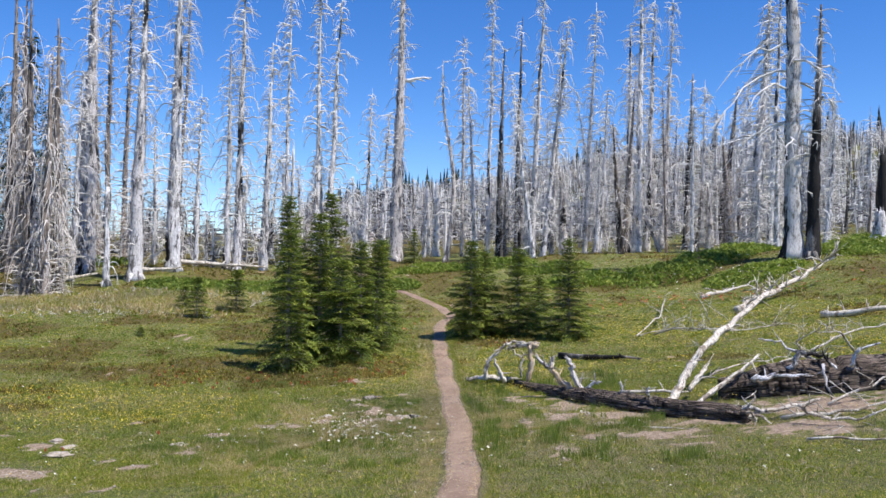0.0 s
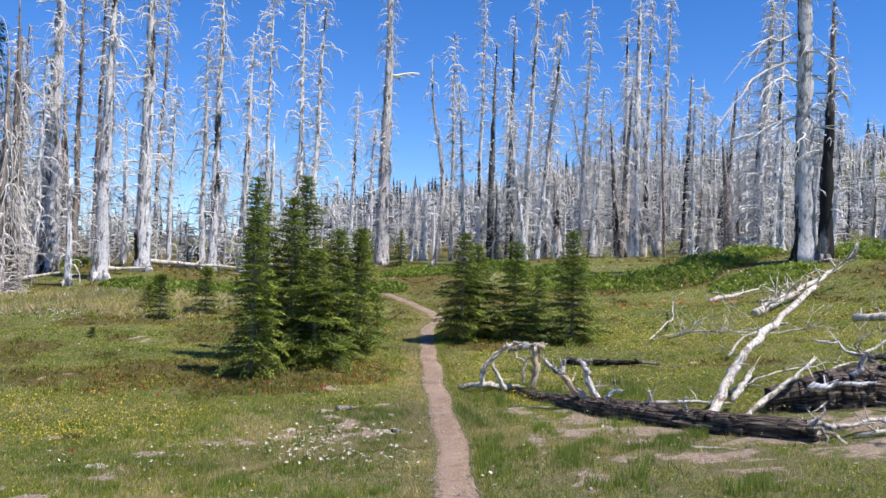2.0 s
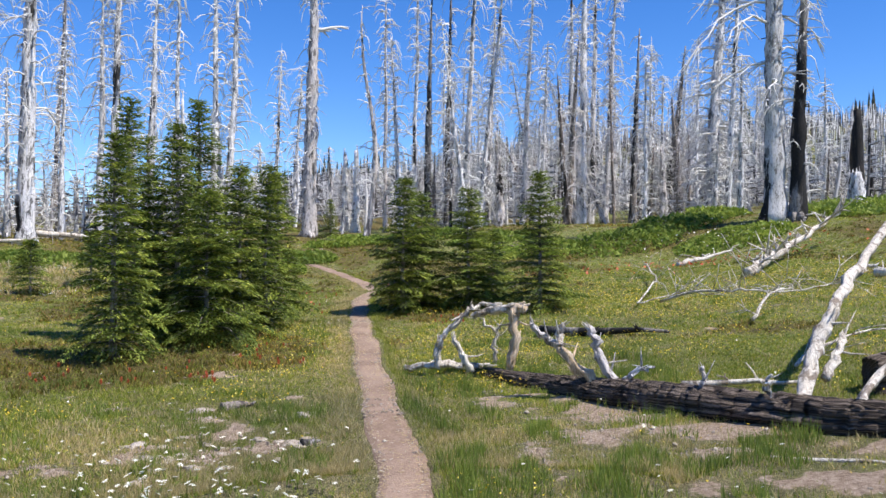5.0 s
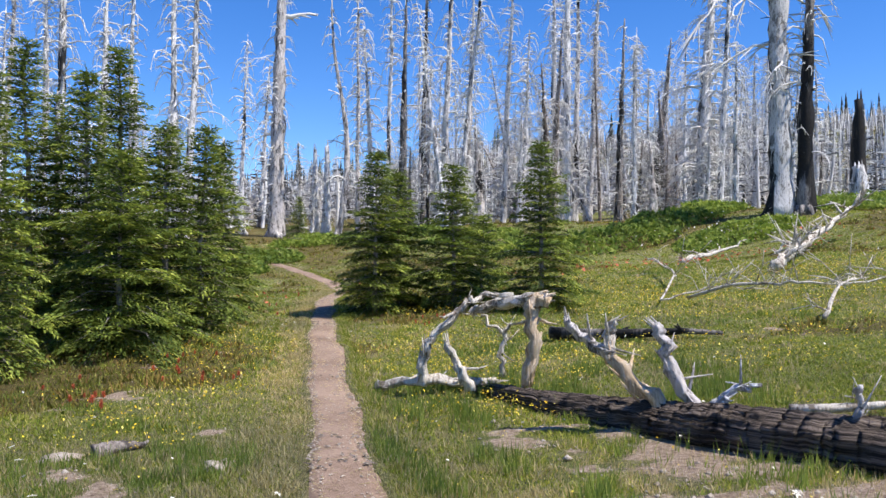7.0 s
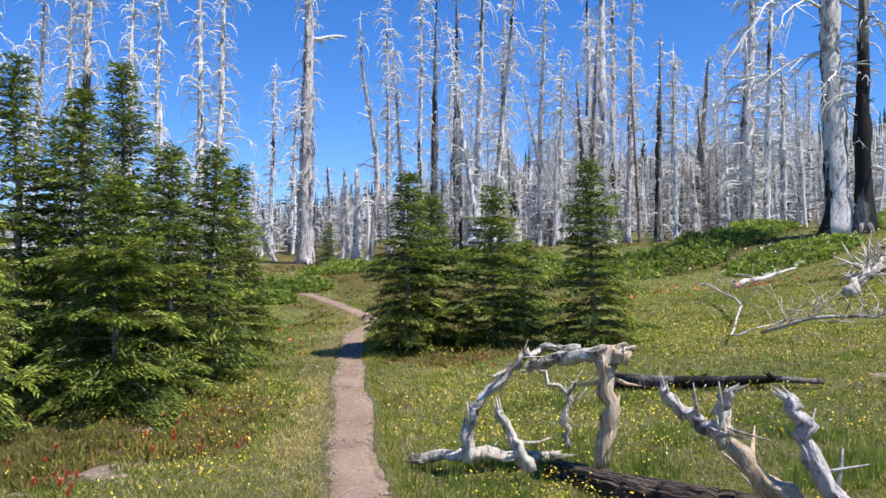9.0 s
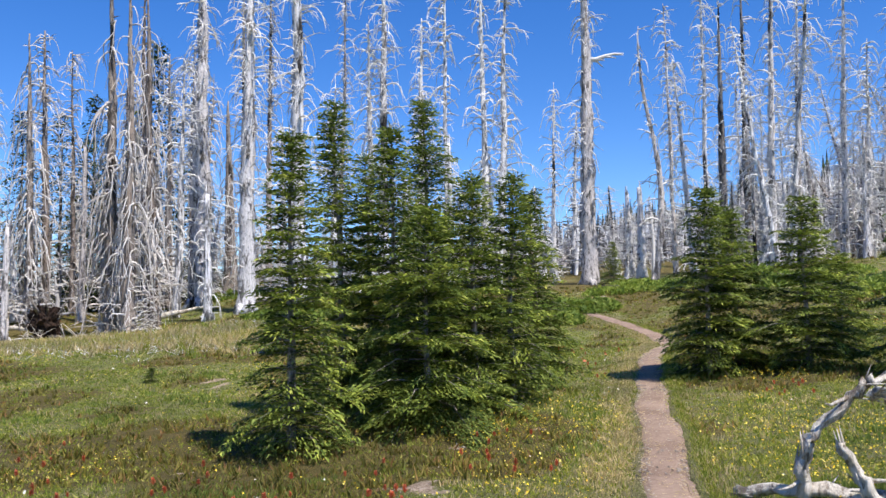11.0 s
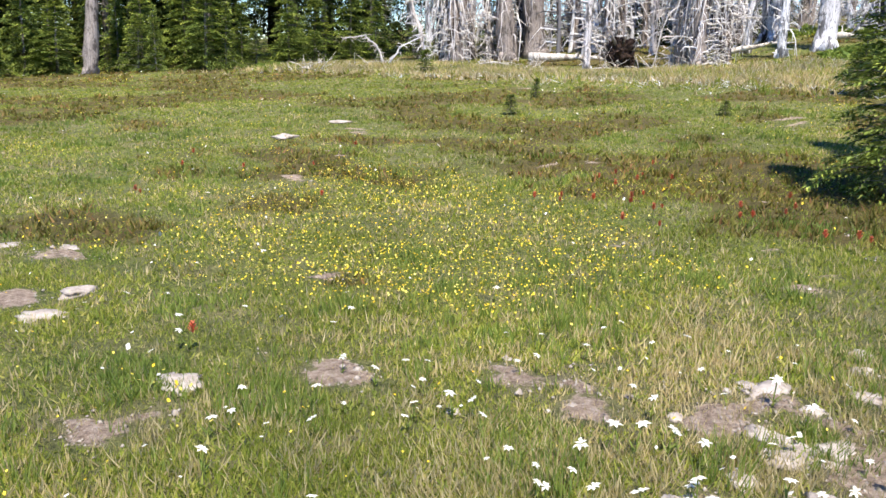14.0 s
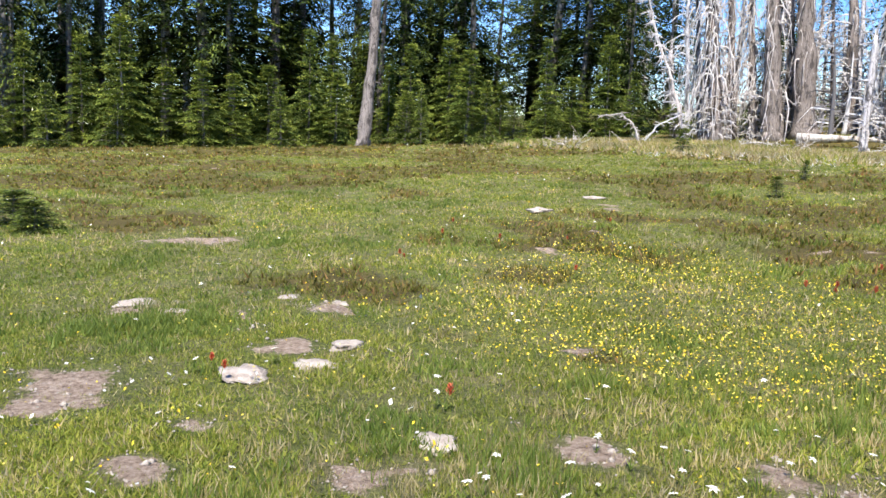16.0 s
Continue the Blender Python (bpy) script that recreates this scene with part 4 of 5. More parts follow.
log = thing("fallen_tree", 2.4, 16.2, "fallen dead tree with burnt black bark and bleached upturned limbs", "fallen tree")
bark_log("trunk", log, local(log, [(1.30, 18.2, -.60), (1.87, 16.95, -.60), (2.37, 16.08, -.59), (2.75, 15.45, -.57), (3.22, 14.65, -.53), (3.85, 13.75, -.50), (4.7, 12.95, -.45)]), (0.06, 0.10, 0.135, 0.16, 0.17, 0.17, 0.14), 4)
for _m, _n, _p, _a, _b2, _l in (
        (PALE, "limb", [(0.93, 17.79, -.55), (0.93, 17.79, -.26), (1.05, 17.77, -.09), (1.3, 17.74, .16), (1.36, 17.73, .22), (1.53, 17.7, .27), (1.73, 17.65, .27)], .055, .02, "bleached arching limb"),
        (PALE, "limb", [(1.40, 17.95, .10), (1.44, 17.92, .12), (1.65, 17.67, .19), (1.93, 17.29, .25)], .03, .06, "bleached crossing limb"),
        (TORN, "limb", [(1.93, 17.29, .25), (1.80, 17.33, .16), (1.85, 17.31, -.14), (1.78, 17.33, -.5)], .065, .055, "upright limb with torn orange wood"),
        (PALE, "limb", [(1.31, 17.43, -.55), (1.23, 17.45, -.34), (1.11, 17.46, -.14)], .055, .03, "short bleached stub"),
        (PALE, "limb", [(1.69, 17.97, -.5), (1.69, 17.97, -.23), (1.73, 17.96, -.09), (1.5, 18.01, .06)], .03, .014, "thin forked twig"),
        (PALE, "limb", [(1.71, 17.96, -.09), (1.76, 17.96, .0)], .022, .01, ""),
        (TORN, "limb", [(2.47, 15.98, -.52), (2.21, 16.03, -.26), (2.09, 16.08, -.11)], .075, .05, "broken limb with torn orange wood"),
        (SILVER, "limb", [(2.09, 16.08, -.11), (1.93, 16.14, -.02), (1.81, 16.18, .12)], .045, .03, "grey fork of the broken limb"),
        (PALE, "limb", [(2.09, 16.08, -.12), (2.08, 16.09, -.01), (2.13, 16.06, .11)], .05, .03, "splintered pale fork"),
        (SILVER, "limb", [(2.66, 15.86, -.5), (2.48, 15.91, -.23), (2.43, 15.93, -.03), (2.38, 15.95, .09)], .05, .035, "bent grey stub"),
        (SILVER, "limb", [(2.70, 15.72, -.45), (2.78, 15.63, -.31), (2.95, 15.54, -.28)], .045, .015, "short grey snapped stub"),
        (PALE, "limb", [(0.55, 18.2, -.58), (0.93, 17.85, -.50), (1.6, 17.75, -.52)], .04, .05, "bleached root-like limb on the grass"),
        (PALE, "limb", [(3.75, 14.1, -.5), (4.02, 14.62, -.4), (4.37, 15.0, .05), (4.58, 15.1, .3), (5.0, 15.6, .55), (5.6, 16.2, .85), (6.65, 17.27, 1.4)], .085, .05, "long bleached limb rising from the trunk"),
        (PALE, "limb", [(4.30, 14.75, -.3), (4.55, 14.95, -.05), (4.75, 15.2, .1)], .05, .03, ""),
        (PALE, "limb", [(4.1, 13.7, -.5), (4.39, 14.34, -.4), (4.98, 14.68, -.07), (5.58, 15.0, .3)], .06, .03, "bleached forked limb"),
        (SILVER, "limb", [(3.1, 14.85, -.5), (3.15, 14.8, -.3), (3.12, 14.75, -.18)], .03, .015, ""),
        (SILVER, "limb", [(3.5, 14.25, -.45), (3.42, 14.15, -.28), (3.46, 14.1, -.18)], .03, .012, ""),
        (PALE, "splinter", [(4.5, 13.1, -.45), (4.72, 12.95, -.28), (4.8, 12.9, -.05)], .035, .008, "pale upright splinter of the torn end"),
        (PALE, "splinter", [(4.55, 13.05, -.48), (4.88, 12.85, -.42), (5.0, 12.72, -.6)], .03, .008, "pale splinter of the torn end"),
        (PALE, "splinter", [(4.5, 13.0, -.42), (4.7, 12.8, -.36), (4.72, 12.7, -.62)], .03, .008, "pale splinter of the torn end"),
        (SILVER, "splinter", [(4.48, 13.12, -.36), (4.8, 13.0, -.34), (5.0, 12.96, -.4)], .05, .02, "grey splinter of the torn end"),
        (PALE, "limb", [(4.65, 13.0, -.45), (5.2, 13.1, -.35), (5.9, 13.2, -.2)], .04, .02, "")):
    rod(_n, log, _m, local(log, _p), _a, _b2, int(_p[0][0] * 100), _l, 0.014, 14, 2)

root = thing("fallen_tree", 6.4, 14.9, "thick burnt black fallen trunk with torn bleached roots", "fallen tree")
bark_log("trunk", root, local(root, [(4.95, 15.05, -.35), (5.8, 15.0, -.18), (6.8, 14.85, -.08), (8.2, 14.6, .05), (10.5, 14.3, .3)]), (0.2, 0.32, 0.38, 0.42, 0.45), 9, 0.8)
for _p, _a in (([(6.0, 14.75, .1), (6.25, 14.7, .42), (6.6, 14.6, .35), (6.75, 14.5, .15)], .06), ([(6.42, 14.3, .24), (6.40, 14.1, .0), (6.46, 14.0, -.4)], .03),
               ([(5.4, 14.7, -.1), (5.7, 14.6, .0), (6.2, 14.4, .05)], .07), ([(7.0, 14.5, .2), (7.1, 14.4, .5), (7.4, 14.3, .62)], .04), ([(6.7, 15.2, .2), (6.2, 15.6, .5), (5.9, 15.8, .55)], .035)):
    rod("root", root, SILVER, local(root, _p), _a, _a * 0.4, int(_a * 1000) + len(_p), "weathered grey root", 0.02, 8, 3)


def dead_branch(name, pts, r, label, seed, twigs=14, spread=0.8, material=PALE, up=0.35):
    """A fallen branch or treetop lying on the ground with side twigs."""
    rng = np.random.RandomState(seed)
    top = thing(name, pts[0][0], pts[0][1], label, "dead branch", "fallen branches")
    q = wander(local(top, pts), 5, 0.03 * min(1.0, math.dist(pts[0], pts[-1]) * 0.3), seed)
    s = Soup()
    tube(s, q, np.linspace(r, r * 0.3, len(q)), 8, 0.2, rng)
    part("stem", s.mesh("stem", material), top)
    t = Soup()
    for _ in range(twigs):
        k = rng.randint(1, len(q))
        d = rng.randn(3) * (1, 1, 0.5)
        d[2] = abs(d[2]) + up
        d /= np.linalg.norm(d)
        ln = spread * rng.uniform(0.25, 1.0)
        tube(t, [q[k], q[k] + 0.5 * ln * d, q[k] + ln * (d + (0, 0, rng.uniform(-.5, .2)) + rng.randn(3) * .2)], [r * 0.34, r * 0.22, 0.005], 5)
        e = q[k] + 0.5 * ln * d
        tube(t, [e, e + 0.4 * ln * (d + rng.randn(3) * .6)], [r * 0.25, 0.005], 4)
    if twigs:
        part("brushwood", t.mesh("brushwood", material), top)["kind"] = "stuff"
    return top


def on(x, y, up=0.05):
    return (x, y, float(height(x, y)) + up)


dead_branch("fallen_log", [on(9.6, 27.6, .1), on(11.4, 29.9, .25), on(13.3, 32.0, .5), on(14.6, 33.0, .8), (15.6, 33.7, 2.75)], 0.13, "bleached white fallen log with stubby broken branches", 3, 36, 1.1)
dead_branch("fallen_branch", [(8.4, 32.0, 0.95), on(6.6, 25.6, .35), on(5.3, 23.4, .1), on(6.2, 23.6, .25), on(6.9, 22.9, .2)], 0.024, "bleached curved branch lying in the flowers", 5, 10, 0.9)
dead_branch("fallen_branch", [on(5.9, 23.6, .1), on(6.4, 22.6, .35), on(7.0, 22.2, .3), on(7.8, 21.9, .25), on(8.8, 21.9, .3)], 0.03, "bleached tangled branch lying in the flowers", 6, 34, 1.0)
dead_branch("fallen_branch", [on(6.1, 20.0, .1), on(6.5, 20.4, .4), on(7.2, 20.9, .45)], 0.03, "forked bleached branch on the grass", 7, 8, 0.6)
dead_branch("fallen_log", [on(11.0, 36.1, .1), on(12.0, 36.3, .15), on(13.2, 36.6, .2)], 0.10, "short pale log among red flowers", 8, 8, 0.6)
dead_branch("fallen_log", [on(10.9, 24.4, .1), on(12.2, 23.4, .15), on(14.0, 22.5, .2)], 0.10, "pale fallen log in the yellow flowers", 9, 6, 0.5)
dead_branch("fallen_log", [on(2.9, 20.9, .1), on(4.6, 19.6, .1)], 0.09, "dark rotten log half sunk in grass", 10, 2, 0.3, BURNT)
dead_branch("fallen_branch", [on(3.0, 13.2, .03), on(3.9, 12.7, .03)], 0.022, "thin pale stick on bare soil", 11, 1, 0.2)
dead_branch("fallen_branch", [on(5.3, 12.6, .3), on(5.6, 12.4, .1), on(6.1, 12.2, .12), on(6.8, 12.3, .3)], 0.03, "thin curved bleached branch on the grass", 12, 10, 0.5)
dead_branch("fallen_branch", [on(3.4, 16.0, .05), on(4.6, 15.6, .05)], 0.045, "pale stick lying behind the fallen tree", 13, 2, 0.3)
dead_branch("fallen_log", [on(-26.4, 38.2, .3), on(-24.9, 39.2, .35), on(-23.6, 39.9, .3)], 0.2, "pale fallen log among the dead trees", 14, 4, 0.5)
dead_branch("fallen_log", [on(-15.5, 42.3, .3), on(-13.6, 43.0, .3)], 0.14, "pale fallen log among the dead trees", 15, 3, 0.5)
dead_branch("fallen_log", [on(-15.0, 46.0, .3), on(-10.0, 47.5, .4)], 0.15, "pale fallen log among the dead trees", 16, 8, 0.8)
dead_branch("fallen_log", [on(-19.2, 41.0, .2), on(-17.2, 42.3, .2)], 0.14, "pale fallen log among the dead trees", 17, 3, 0.5)
dead_branch("bent_sapling", [on(-29.4, 32.7, .0), on(-29.5, 32.5, .8), on(-29.8, 32.0, 1.35), on(-30.3, 31.4, 1.25)], 0.05, "dead bleached sapling bent over in an arch", 18, 60, 0.35, TAN_TWIG, -0.6)
dead_branch("bent_sapling", [on(-29.3, 32.8, .1), on(-28.9, 33.3, .9), on(-28.3, 34.1, 1.3)], 0.05, "dead bleached sapling bent over in an arch", 19, 14, 0.5, TWIG, -0.4)
dead_branch("leaning_sapling", [on(-28.2, 34.2, .0), on(-28.9, 33.9, 2.2), on(-29.9, 33.5, 4.6), on(-30.6, 33.2, 7.0)], 0.08, "thin dead tree leaning with hanging bleached twigs", 20, 150, 0.6, TAN_TWIG, -0.9)
for _i, (_x, _y, _a) in enumerate(((-20.5, 37.5, 0.3), (-18.0, 37.0, 0.9), (-24.5, 36.5, 2.2), (-27, 35.5, 0.5), (-30.8, 29.0, 0.2), (-29.5, 31.0, 1.4), (-22.5, 37.0, 1.2), (-16.5, 37.5, 2.8), (-31.5, 30.0, 2.0))):
    dead_branch("fallen_branch", [on(_x, _y), on(_x + math.cos(_a), _y + math.sin(_a), .2), on(_x + 1.8 * math.cos(_a), _y + 1.8 * math.sin(_a), .08)], 0.05, "bleached dead branches littering the bank", 40 + _i, 16, 0.8)


for _i, (_p, _q) in enumerate((([(5.6, 15.9, .1), (6.6, 16.4, .35), (7.8, 16.9, .3)], 0.05), ([(6.2, 13.6, .05), (7.2, 13.9, .3), (8.4, 13.7, .55)], 0.045), ([(7.2, 16.2, .2), (6.6, 15.9, .75), (6.9, 15.7, .95)], 0.04),
        ([(5.2, 13.0, .04), (6.3, 12.9, .1), (7.6, 13.2, .15)], 0.05), ([(7.6, 15.6, .5), (7.2, 15.3, .95), (6.7, 15.2, 1.0)], 0.045), ([(4.9, 16.4, .06), (5.9, 17.2, .2), (7.2, 17.6, .2)], 0.04), ([(8.0, 18.5, .1), (9.2, 18.9, .45), (10.6, 19.4, .35)], 0.05), ([(5.0, 11.6, .04), (6.0, 11.2, .06), (7.2, 11.3, .2)], 0.03))):
    dead_branch("fallen_branch", [on(*_v) for _v in _p], 0.6 * _q, "bleached broken branch heaped against the fallen trunks", 80 + _i, 9, 0.6)


def root_ball(x, y, r):
    rng = np.random.RandomState(7)
    top = thing("root_plate", x, y, "upturned dark brown root plate of a fallen tree", "root plate")
    bm = bmesh.new()
    bmesh.ops.create_icosphere(bm, subdivisions=4, radius=r)
    for v in bm.verts:
        d = v.co.normalized()
        v.co = Vector((d.x * r, d.y * r * 0.5, d.z * r * 0.95)) * (0.8 + 0.5 * noise.fractal(d * 3.1, 0.8, 2.0, 4)) + Vector((0, 0, r * 0.75))
    me = bpy.data.meshes.new("soil")
    bm.to_mesh(me)
    bm.free()
    me.materials.append(DARK_SOIL)
    part("soil", me, top)
    s = Soup()
    for _ in range(26):
        a = rng.rand() * 6.28
        o = np.array([math.cos(a), 0.3 * rng.randn(), math.sin(a)])
        c = np.array([0, 0, r * 0.75])
        tube(s, [c + o * r * 0.5, c + o * r * 0.95, c + o * r * 1.3 + rng.randn(3) * .15], [.06, .04, .01], 5)
    part("roots", s.mesh("roots", BARK), top)


root_ball(-22.6, 39.6, 0.75)


# ---- stones ----
def stone(x, y, r, flat=0.4, seed=0):
    """A weathered stone or clod, sunk in the turf."""
    bm = bmesh.new()
    bmesh.ops.create_icosphere(bm, subdivisions=3, radius=1.0)
    o = Vector((seed * 3.7, seed * 1.3, seed))
    for v in bm.verts:
        d = v.co.normalized()
        v.co = Vector((d.x * r * 1.25, d.y * r * 0.9, d.z * r * flat)) * (0.9 + 0.38 * noise.fractal(d * 1.9 + o, 0.85, 2.0, 5))
    me = bpy.data.meshes.new("stone")
    bm.to_mesh(me)
    bm.free()
    me.polygons.foreach_set("use_smooth", np.full(len(me.polygons), True))
    me.materials.append(ROCK)
    ob = new("stone", me)
    ob.location = (x, y, float(lie(x, y)) + r * flat * 0.1)
    ob.rotation_euler = (0, 0, seed * 2.1)
    return tagged(ob, "pale weathered pumice stone sunk in the meadow turf", "stone", "meadow stones")


for _i, (_x, _y, _s, _f) in enumerate(((-5.94, 13.22, 0.17, 0.35), (-5.6, 12.9, 0.17, 0.3), (-5.55, 12.42, 0.24, 0.3), (-7.98, 11.91, 0.24, 0.3), (-7.5, 12.2, 0.16, 0.3), (-7.29, 13.55, 0.13, 0.3), (-7.7, 13.19, 0.14, 0.22), (-1.95, 14.91, 0.14, 0.2), (-1.61, 15.23, 0.12, 0.25), (-1.91, 15.74, 0.09, 0.4), (-2.37, 12.5, 0.12, 0.5), (-4.01, 13.11, 0.16, 0.4), (-12.5, 18.5, 0.3, 0.3), (-14.0, 20.5, 0.25, 0.3))):
    stone(_x, _y, _s * 0.75, _f * 0.8, _i + 1)

_r = random.Random(9)
for _i in range(46):
    _x, _y = -1.4 + _r.gauss(0, 0.75), 14.75 + _r.gauss(0, 0.5)
    if off_trail(_x, _y) > 0.25:
        stone(_x, _y, 0.03 + 0.09 * _r.random() ** 2, _r.uniform(0.25, 0.5), 40 + _i)

# ---- flowers ----
def bloom_meshes(kind, seed):
    """Stem with leaves, and flower head: a white star or a red bract spike."""
    rng = np.random.RandomState(seed)
    stem, head = Soup(), Soup()
    h = 0.16 if kind == "white" else 0.20
    lean = rng.randn(2) * 0.02
    tip = np.array([lean[0], lean[1], h])
    tube(stem, [(0, 0, -.02), (lean[0] * .3, lean[1] * .3, h * .5), tip], [.004, .0035, .003], 5)
    for _ in range(5):
        a = rng.rand() * 6.28
        o = np.array([math.cos(a), math.sin(a), 0])
        b = np.array([0, 0, rng.uniform(0.01, 0.08)])
        stem.add([b + np.cross(o, (0, 0, .008)), b - np.cross(o, (0, 0, .008)), b + o * .06 + (0, 0, .05)], [(0, 1, 2)])
    if kind == "white":
        tilt = rng.randn(2) * 0.35
        for k in range(6):
            a = k * 6.283 / 6 + rng.uniform(-.15, .15)
            o = np.array([math.cos(a), math.sin(a), tilt[0] * math.cos(a) + tilt[1] * math.sin(a)])
            s = np.array([-o[1], o[0], 0])
            ln = rng.uniform(.032, .045)
            head.add([tip, tip + o * ln * .5 + s * .011 + (0, 0, .006), tip + o * ln, tip + o * ln * .5 - s * .011 + (0, 0, .006)], [(0, 1, 2), (0, 2, 3)])
        tube(head, [tip, tip + (0, 0, .012)], [.007, .004], 6)
    else:
        for k in range(22):
            a = k * 2.4
            f = k / 22
            o = np.array([math.cos(a), math.sin(a), 0])
            b = tip - (0, 0, .06 * (1 - f))
            e = b + o * .032 * (1.1 - f * .6) + (0, 0, .035)
            s = np.array([-o[1], o[0], 0]) * .008
            head.add([b - s * .5, b + s * .5, e + s, e - s], [(0, 1, 2), (0, 2, 3)])
    return stem.mesh("stem", LUSH), head.mesh("flower_head", WHITE if kind == "white" else RED)


def bloom(kind, x, y, meshes, turn, size):
    names = {"white": ("white_flower", "white star-shaped wildflower in the meadow grass", "white wildflowers"), "red": ("red_paintbrush_flower", "red spiky paintbrush wildflower in the meadow grass", "red wildflowers")}[kind]
    top = thing(names[0], x, y, names[1], "wildflower", names[2], z=float(lie(x, y)))
    top.rotation_euler, top.scale = (0, 0, turn), (size, size, size)
    part("stem", meshes[0], top)
    part("flower_head", meshes[1], top)


WB, RB = [bloom_meshes("white", k) for k in range(4)], [bloom_meshes("red", k) for k in range(3)]
_r = random.Random(4)
for _cx, _cy, _n, _sd in ((-1.35, 13.8, 84, 0.55), (-1.7, 14.2, 26, 0.9), (-2.6, 14.0, 22, 0.8), (-1.2, 13.2, 22, 0.8), (-3.4, 13.0, 16, 0.9), (-4.6, 12.4, 16, 1.0), (-2.6, 15.2, 8, 0.9), (1.3, 13.2, 8, 0.9), (2.6, 12.2, 12, 1.3), (4.2, 11.6, 8, 1.0), (1.0, 11.5, 8, 0.8), (-7.0, 12.5, 14, 1.5)):
    for _ in range(_n):
        _x, _y = _cx + _r.gauss(0, _sd), _cy + _r.gauss(0, _sd)
        if off_trail(_x, _y) > 0.1:
            bloom("white", _x, _y, WB[_r.randrange(4)], _r.uniform(0, 6), (0.5 if _sd < 0.85 and _cx > -1.8 else 0.36) + 0.4 * _r.random() ** 1.6)
for _cx, _cy, _n, _sd in ((-5.1, 17.9, 5, .16), (-5.4, 18.9, 5, .3), (-3.9, 18.3, 6, .2), (-5.9, 17.6, 3, .15), (-4.5, 17.6, 3, .2), (-8.9, 14.6, 2, .1), (-4.4, 13.3, 1, .05), (-3.0, 17.9, 4, .12), (-2.0, 18.05, 5, .15), (-1.35, 19.1, 4, .3),
                           (-2.6, 18.9, 4, .25), (-2.05, 18.2, 4, .15), (-1.5, 20.3, 5, .2), (-1.3, 19.2, 4, .2), (-1.5, 27, 8, .6), (-1.4, 31, 8, .8), (-6.5, 19.5, 4, .5), (1.7, 23.3, 8, .4), (-10.0, 17.0, 6, 1.2), (-5.6, 12.2, 2, .2)):
    for _ in range(_n):
        bloom("red", _cx + _r.gauss(0, _sd), _cy + _r.gauss(0, _sd), RB[_r.randrange(3)], _r.uniform(0, 6), _r.uniform(0.5, 0.8))


def scatter(rng, n, r0, r1, a0=-100, a1=56, power=1.0):
    """Places round the end of the walk, thinning out with distance."""
    r = r0 + (r1 - r0) * rng.rand(n) ** power
    a = np.radians(rng.uniform(a0, a1, n))
    x, y = r * np.sin(a), 11.3 + r * np.cos(a)
    k = n // 6
    x[:k], y[:k], r[:k] = rng.uniform(-8, 9, k), rng.uniform(6.5, 13.5, k), 6.0
    return x, y, r


def dots(name, n, material, zone, size, label, seed, lift=0.1):
    """Small far flowers: little heads above the grass."""
    rng = np.random.RandomState(seed)
    x, y, r = scatter(rng, n, 3.0, 42)
    keep = (rng.rand(n) < zone(x, y)) & (off_trail(x, y) > 0.15)
    x, y, r = x[keep], y[keep], r[keep]
    k = len(x)
    c = np.stack([x, y, lie(x, y) + lift * rng.uniform(0.5, 1.3, k)], -1)
    th = np.arange(4) * np.pi / 2 + rng.rand(k)[:, None]
    t = rng.randn(k, 2) * 0.45
    sz = size * rng.uniform(0.6, 1.3, k)[:, None] * (0.72 + r / 34)[:, None]
    ring = np.stack([np.cos(th) * sz, np.sin(th) * sz, (np.cos(th) * t[:, :1] + np.sin(th) * t[:, 1:]) * sz], -1)
    v = (c[:, None] + ring).reshape(-1, 3)
    f = ((np.arange(k) * 4)[:, None, None] + np.array([[0, 1, 2], [0, 2, 3]])[None]).reshape(-1, 3)
    s = Soup()
    s.add(v, f)
    tagged(new(name, s.mesh(name, material, True)), label, "wildflowers", kind="stuff")


def yellow_zone(x, y):
    n = 0.6 * vnoise(x, y, 2.2, 2) + 0.4 * vnoise(x, y, 0.7, 5)
    spot = np.exp(-(((x + 5.6) / 2.4) ** 2 + ((y - 16.0) / 1.7) ** 2)) * 1.25 + np.exp(-(((x + 12) / 5) ** 2 + ((y - 17.5) / 2.5) ** 2)) * 0.38 + np.exp(-(((x + 1.1) / 1.2) ** 2 + ((y - 19.5) / 4.5) ** 2)) * 0.45
    right = 0.42 * smooth(0.4, 1.5, x) * smooth(14.5, 18, y) * smooth(33, 25, y) + 0.12 * smooth(5, 9, x) * smooth(16, 20, y) * smooth(36, 28, y)
    return np.clip(smooth(0.66, 1.25, n + spot + right) + 0.015, 0, 1)


dots("yellow_flowers", 330000, YELLOW, yellow_zone, 0.0085, "sheet of small yellow wildflowers scattered through the meadow", 1)
dots("white_flowers", 9000, WHITE, lambda x, y: 0.10 + 0.25 * smooth(0.55, 0.8, vnoise(x, y, 2.0, 6)), 0.013, "scattered small white wildflowers in the meadow grass", 2)
dots("white_bush_flowers", 60000, WHITE, lambda x, y: 0.9 * np.exp(-(((x - 14.2) / 2.2) ** 2 + ((y - 38.6) / 1.3) ** 2)), 0.02, "white flower heads crowding the bank below the thick dead trunk", 12, 0.32)
dots("red_flowers", 40000, RED, lambda x, y: 0.6 * np.exp(-(((x - 11) / 4.5) ** 2 + ((y - 34.5) / 2.2) ** 2)) + 0.1 * np.exp(-(((x + 1.6) / 1.2) ** 2 + ((y - 30) / 5) ** 2)), 0.028, "drift of far red wildflowers in the meadow", 3, 0.16)


